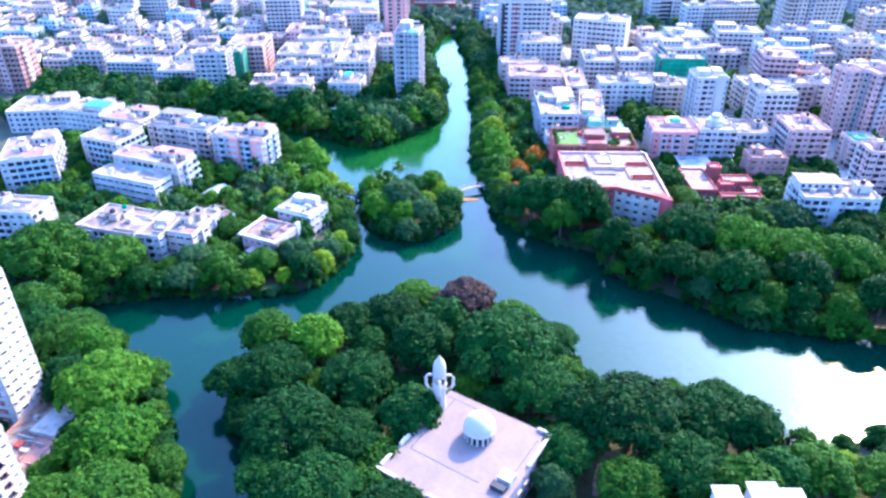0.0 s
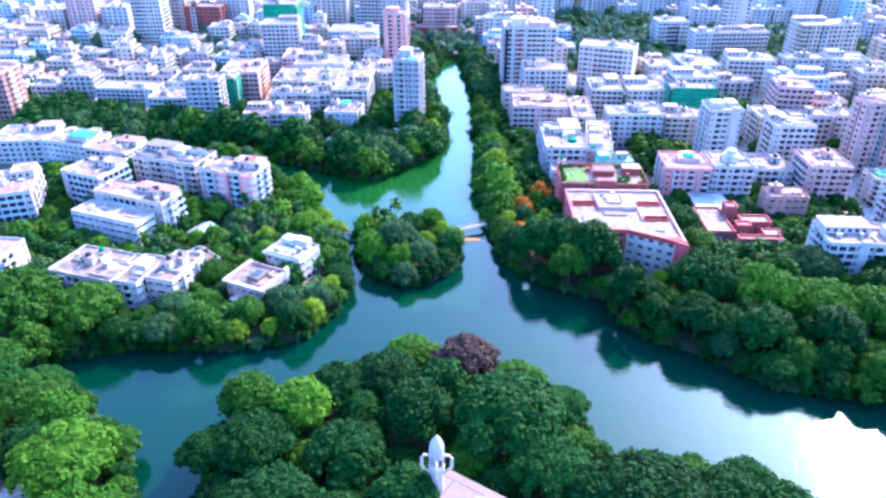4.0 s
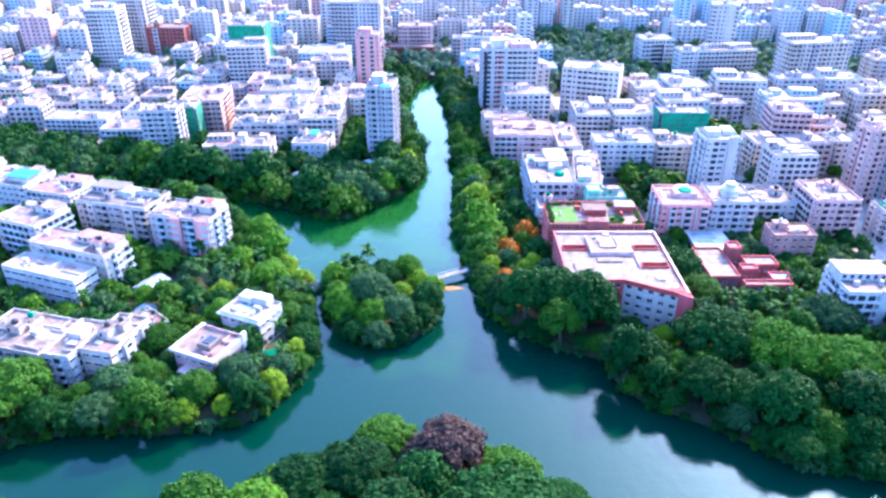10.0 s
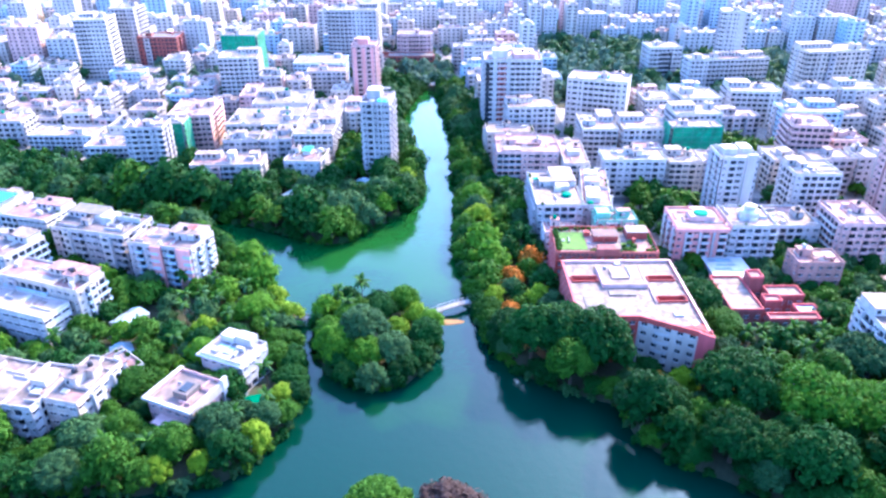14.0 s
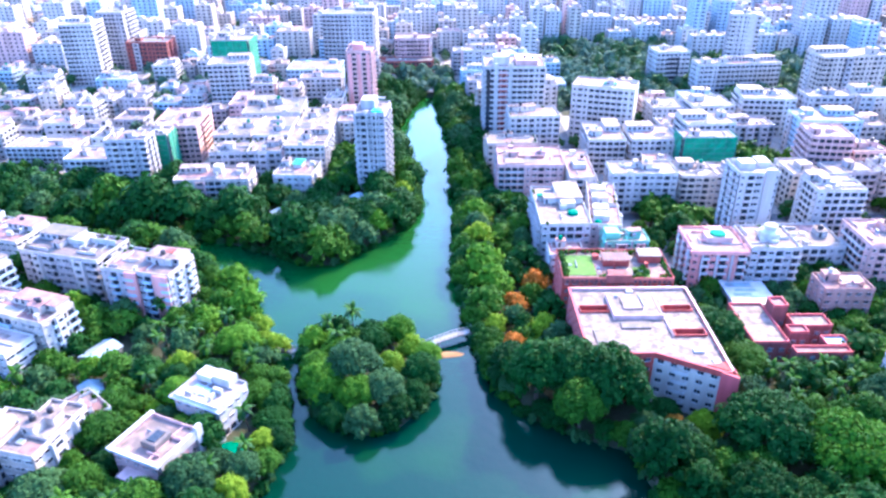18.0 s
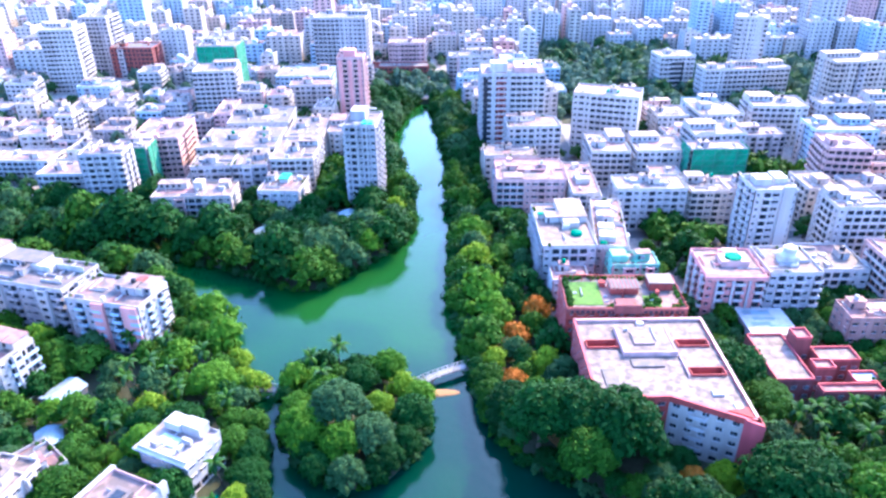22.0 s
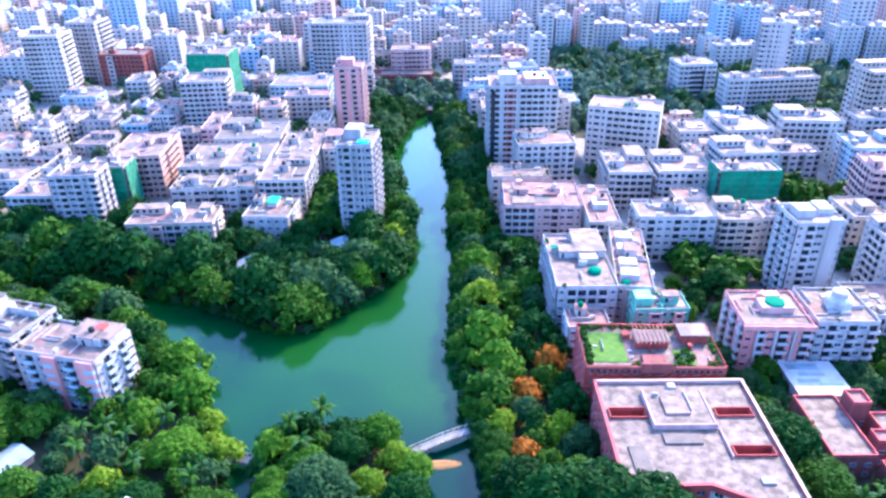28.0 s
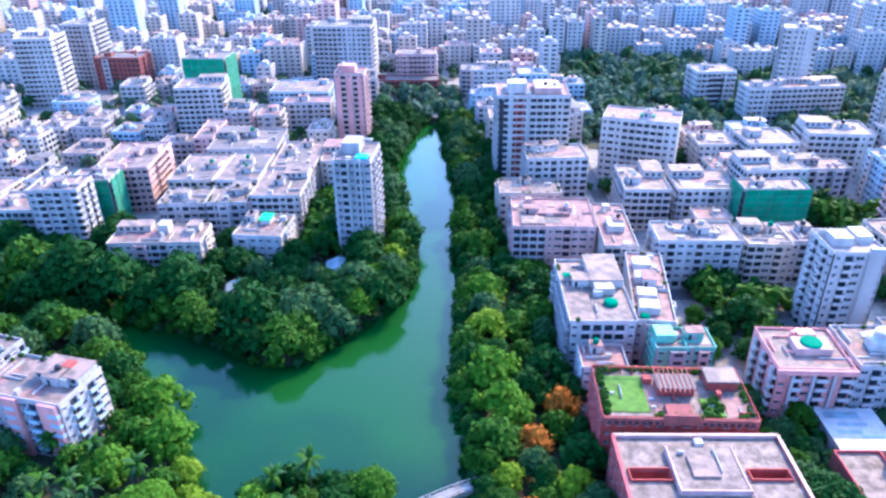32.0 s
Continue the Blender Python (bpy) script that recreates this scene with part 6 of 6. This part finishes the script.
for row in ((19, 356, 8, "round", "bright"), (19, 332, 9, "round", "fresh"), (14, 322, 5, "round", "mid"), (17, 388, 6, "round", "mid"), (22, 316, 9, "round", "fresh"), (18, 411, 8, "round", "mid"), (29, 306, 5.5, "round", "orange"), (21.5, 293.5, 5, "round", "bright"), (37, 289.5, 6, "round", "bright"), (104, 362, 9, "round", "dark"), (18, 378, 8, "round", "fresh"), (-57, 358, 12, "broad", "dark"), (-43, 355, 8, "round", "mid"), (-130, 385, 14, "broad", "dark"), (-25, 368, 7, "round", "fresh"), (-16, 386, 8, "round", "dark"), (-87, 376, 12, "round", "dark")):
    stand(*row)
rng = random.Random(3)
for x, y, c in ((-27, 291, 1.1), (-30, 281, 1.0), (-88, 214, 0.9), (-66, 232, 0.9), (-56, 226, 0.85), (-85, 262, 0.9), (-70, 291, 1.0), (-57, 270, 0.9), (-100, 266, 0.9), (-125, 262, 1.0), (98, 246, 0.9), (106, 256, 0.9), (115, 252, 1.0), (93, 258, 0.85), (124, 258, 0.9), (111, 244, 0.9), (-92, 318, 0.9), (-83, 300, 0.9), (30, 385, 0.9), (34, 376, 0.9), (-36, 289, 0.95), (-90, 288, 0.9), (-84, 288, 1.0), (-78, 286, 0.9), (-96, 300, 0.95), (-72, 276, 0.9), (-52, 246, 0.9), (-49, 232, 0.85), (-78, 214, 0.85), (101, 262, 0.95), (109, 264, 0.9), (118, 264, 1.0), (127, 264, 0.9), (104, 251, 0.85), (120, 246, 0.9), (-88, 280, 0.9)):
    palm(x, y, c, rng)


def grow(poly, gap, r0, r1, tones, kinds, seed, inset=1.5, limit=400):
    """Fills a piece of land with trees, none in the water or inside a building."""
    rng, gen = random.Random(seed), np.random.default_rng(seed)
    xs, ys = [p[0] for p in poly], [p[1] for p in poly]
    px, py = gen.uniform(min(xs), max(xs), limit * 10), gen.uniform(min(ys), max(ys), limit * 10)
    good = (signed(px, py, poly) > 0) & (lake_distance(px, py) < -inset)
    made = 0
    for x, y in zip(px[good].tolist(), py[good].tolist()):
        r = rng.uniform(r0, r1)
        if any((x - a) ** 2 + (y - b) ** 2 < (gap * (r + c) / 2) ** 2 for a, b, c in TREES) or blocked(x, y, r * 0.4):
            continue
        stand(x, y, r, rng.choice(kinds), rng.choice(tones))
        made += 1
        if made >= limit:
            break


# a fringe of low overhanging trees along every bank
def fringe(line, step, tones, seed):
    rng = random.Random(seed)
    for (x0, y0), (x1, y1) in zip(line, line[1:]):
        length = math.dist((x0, y0), (x1, y1))
        for i in range(max(1, round(length / step))):
            u = (i + rng.uniform(0.2, 0.8)) / max(1, round(length / step))
            x, y = x0 + u * (x1 - x0), y0 + u * (y1 - y0)
            e = 1.0
            gx, gy = in_lake(x + e, y) - in_lake(x - e, y), in_lake(x, y + e) - in_lake(x, y - e)
            g = math.hypot(gx, gy) or 1
            r = rng.uniform(3.6, 6.0)
            shift = in_lake(x, y) + rng.uniform(0.8, 2.2)
            x, y = x - gx / g * shift, y - gy / g * shift
            if blocked(x, y, 1.5) or any((x - a) ** 2 + (y - b) ** 2 < (0.8 * (r + c) / 2) ** 2 for a, b, c in TREES):
                continue
            stand(x, y, r, "low", rng.choice(tones))


grow([(-150, 190), (-36, 196), (-38, 250), (-52, 250), (-66, 222), (-110, 214), (-150, 216)], 1.02, 5.5, 8.5, ["dark", "mid", "blue", "mid"], ["round", "broad", "tall"], 31, 1.6)
grow([(20, 190), (20, 272), (60, 232), (120, 205), (212, 205), (212, 165)], 1.0, 6.5, 10, ["dark", "dark", "mid", "mid"], ["broad", "round", "tall"], 32, 1.6)
grow([(-130, 355), (-49, 334), (-2, 376), (-2, 430), (-16, 430), (-18, 392), (-52, 362), (-126, 386)], 1.0, 6.5, 9.5, ["dark", "dark", "blue", "mid"], ["broad", "round"], 33, 1.6)
grow([(-46, 240), (6, 240), (6, 300), (-46, 300)], 1.32, 4.5, 6.5, ["mid", "mid", "dark", "dark", "blue"], ["round", "tall", "round"], 1, 0.8)
grow([(-66, 80), (-66, 165), (-6, 200), (40, 178), (40, 150), (74, 146), (80, 128), (150, 124), (150, 80)], 1.1, 6.5, 11, ["dark", "dark", "mid"], ["broad", "round", "broad"], 2, 1.2)
grow([(-140, 80), (-66, 80), (-66, 180), (-150, 200), (-170, 150)], 1.12, 6, 10, ["mid", "mid", "mid", "dark"], ["broad", "round", "round"], 3, 1.2)
grow([(20, 170), (20, 268), (90, 290), (200, 262), (210, 165)], 1.15, 6.5, 11, ["dark", "dark", "mid", "mid", "blue"], ["broad", "round", "tall"], 4, 1.2)
grow([(8, 255), (42, 255), (42, 330), (40, 400), (26, 440), (26, 590), (0, 590)], 1.2, 4.5, 8.5, ["mid", "dark", "dark", "dark", "mid", "blue"], ["round", "tall", "round"], 5, 1.2)
grow([(-140, 195), (-38, 200), (-38, 260), (-62, 305), (-100, 360), (-200, 375), (-230, 200)], 1.2, 4.2, 8.2, ["mid", "dark", "dark", "blue", "mid", "fresh"], ["round", "tall", "round"], 6, 1.2)
grow([(-260, 372), (-122, 365), (-49, 338), (-5, 380), (-5, 430), (-20, 470), (-20, 590), (-40, 590), (-42, 440), (-60, 412), (-120, 430), (-200, 428), (-260, 450)], 1.12, 6, 9.5, ["dark", "dark", "blue", "dark"], ["round", "broad", "round"], 7, 1.2)
grow([(84, 262), (175, 250), (175, 330), (84, 330)], 1.32, 3.5, 6, ["dark", "mid", "blue"], ["round", "tall"], 8, 1.2)
grow([(-140, 195), (-38, 200), (-38, 260), (-62, 305), (-100, 360), (-200, 375), (-230, 200)], 0.86, 3.4, 5.6, ["dark", "mid", "blue", "dark"], ["round", "tall"], 41, 1.2, 90)
grow([(84, 240), (175, 240), (175, 330), (84, 330)], 0.9, 3.2, 5.2, ["dark", "mid", "blue"], ["round", "tall"], 42, 1.2, 60)
grow([(20, 190), (20, 272), (60, 250), (100, 235), (212, 225), (212, 165)], 0.85, 4.5, 7, ["dark", "dark", "blue"], ["round", "broad"], 43, 1.2, 50)

# mostly dark leaf tones, which put the waterline's shade into the colour
fringe(ISLAND + ISLAND[:1], 4.5, ["dark"], 21)
fringe(shore_west[1:], 5.5, ["dark", "dark", "mid", "blue"], 22)
fringe(shore_north, 5.5, ["dark", "dark", "mid"], 23)
fringe(shore_east[:23], 5.0, ["dark", "dark", "mid"], 24)
fringe([(-49, 117), (-56, 136), (-66, 153), (-66, 160), (-60, 168), (-46, 182), (-30, 192), (-6, 199), (14, 190), (30, 176), (36, 166), (40, 156), (66, 153), (79, 142), (94, 136), (122, 139)], 6.0, ["dark", "dark", "mid"], 25)

rng = random.Random(11)
PICKED.sort(key=lambda q: math.hypot(q[0] * 0.7, max(0.0, q[1] - 200)) - 9 * q[2])
for q in PICKED[:300]:
    tree(*q, rng)

# the rest of the woods, and the street trees of the city beyond
THIN = {k: [(np.array(v), f) for v, f in [crown_data(900 + i, n, flat, c, sz, 0.7, (0.28, 0.42), 5) for i in range(2)]] for k, n, flat, c, sz in (("wood", 14, 0.75, 360, 0.12), ("street", 12, 0.7, 70, 0.22))}
WOOD = Shape()
TONE_ORDER = list(LEAF)


def plant(kind, x, y, z, r, tone, rng):
    v, f = rng.choice(THIN[kind])
    a = rng.uniform(0, math.tau)
    c, s_ = math.cos(a) * r, math.sin(a) * r
    k = len(WOOD.v)
    WOOD.v += np.stack([x + v[:, 0] * c - v[:, 1] * s_, y + v[:, 0] * s_ + v[:, 1] * c, z + 0.45 * r + v[:, 2] * r * rng.uniform(0.85, 1.2)], 1).tolist()
    WOOD.f += [tuple(i + k for i in q) for q in f]
    WOOD.m += [TONE_ORDER.index(tone)] * len(f)
    WOOD.tube([(x, y, z - 0.2), (x, y, z + r * 0.8)], [r * 0.06, r * 0.045], 5, len(TONE_ORDER))


for x, y, r, kind, tone in PICKED[300:]:
    plant("wood", x, y, bank(x, y) - (0.3 * r if kind == "low" else 0), r, tone, rng)
for line, step in ((ISLAND + ISLAND[:1], 2.6), (shore_west[1:], 3.0), (shore_north, 3.2), (shore_east, 3.0), (shore_south[1:-1], 3.2)):
    for (x0, y0), (x1, y1) in zip(line, line[1:]):
        n = max(1, round(math.dist((x0, y0), (x1, y1)) / step))
        for i in range(n):
            u = (i + rng.uniform(0, 1)) / n
            x, y = x0 + u * (x1 - x0) + rng.uniform(-0.6, 0.6), y0 + u * (y1 - y0) + rng.uniform(-0.6, 0.6)
            if not blocked(x, y, 1.0) and abs(x) < 220 and rng.random() < 0.8:
                plant("street", x, y, -0.8, rng.uniform(1.8, 3.0), rng.choice(("dark", "dark", "mid", "blue")), rng)
# from y 500 on, the paler leaf tone stands in for haze
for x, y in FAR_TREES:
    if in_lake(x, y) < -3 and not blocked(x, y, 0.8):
        plant("street", x, y, GROUND, rng.uniform(3, 6), rng.choice(("dark", "mid", "blue") if y < 500 else ("hazed", "hazed", "blue")), rng)
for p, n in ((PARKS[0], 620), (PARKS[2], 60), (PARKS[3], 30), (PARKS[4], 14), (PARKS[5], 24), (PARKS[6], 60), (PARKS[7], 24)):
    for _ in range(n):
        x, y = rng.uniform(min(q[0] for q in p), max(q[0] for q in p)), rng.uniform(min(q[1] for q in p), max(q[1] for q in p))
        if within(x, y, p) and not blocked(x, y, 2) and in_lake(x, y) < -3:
            plant("street", x, y, GROUND, rng.uniform(4, 8), rng.choice(("dark", "mid", "mid") if y < 500 else ("hazed", "hazed", "blue")), rng)
tagged(new("woods", WOOD.mesh("woods", [LEAF[k] for k in TONE_ORDER] + [BARK])), "dense green woods and street trees among the buildings", "trees", kind="stuff")
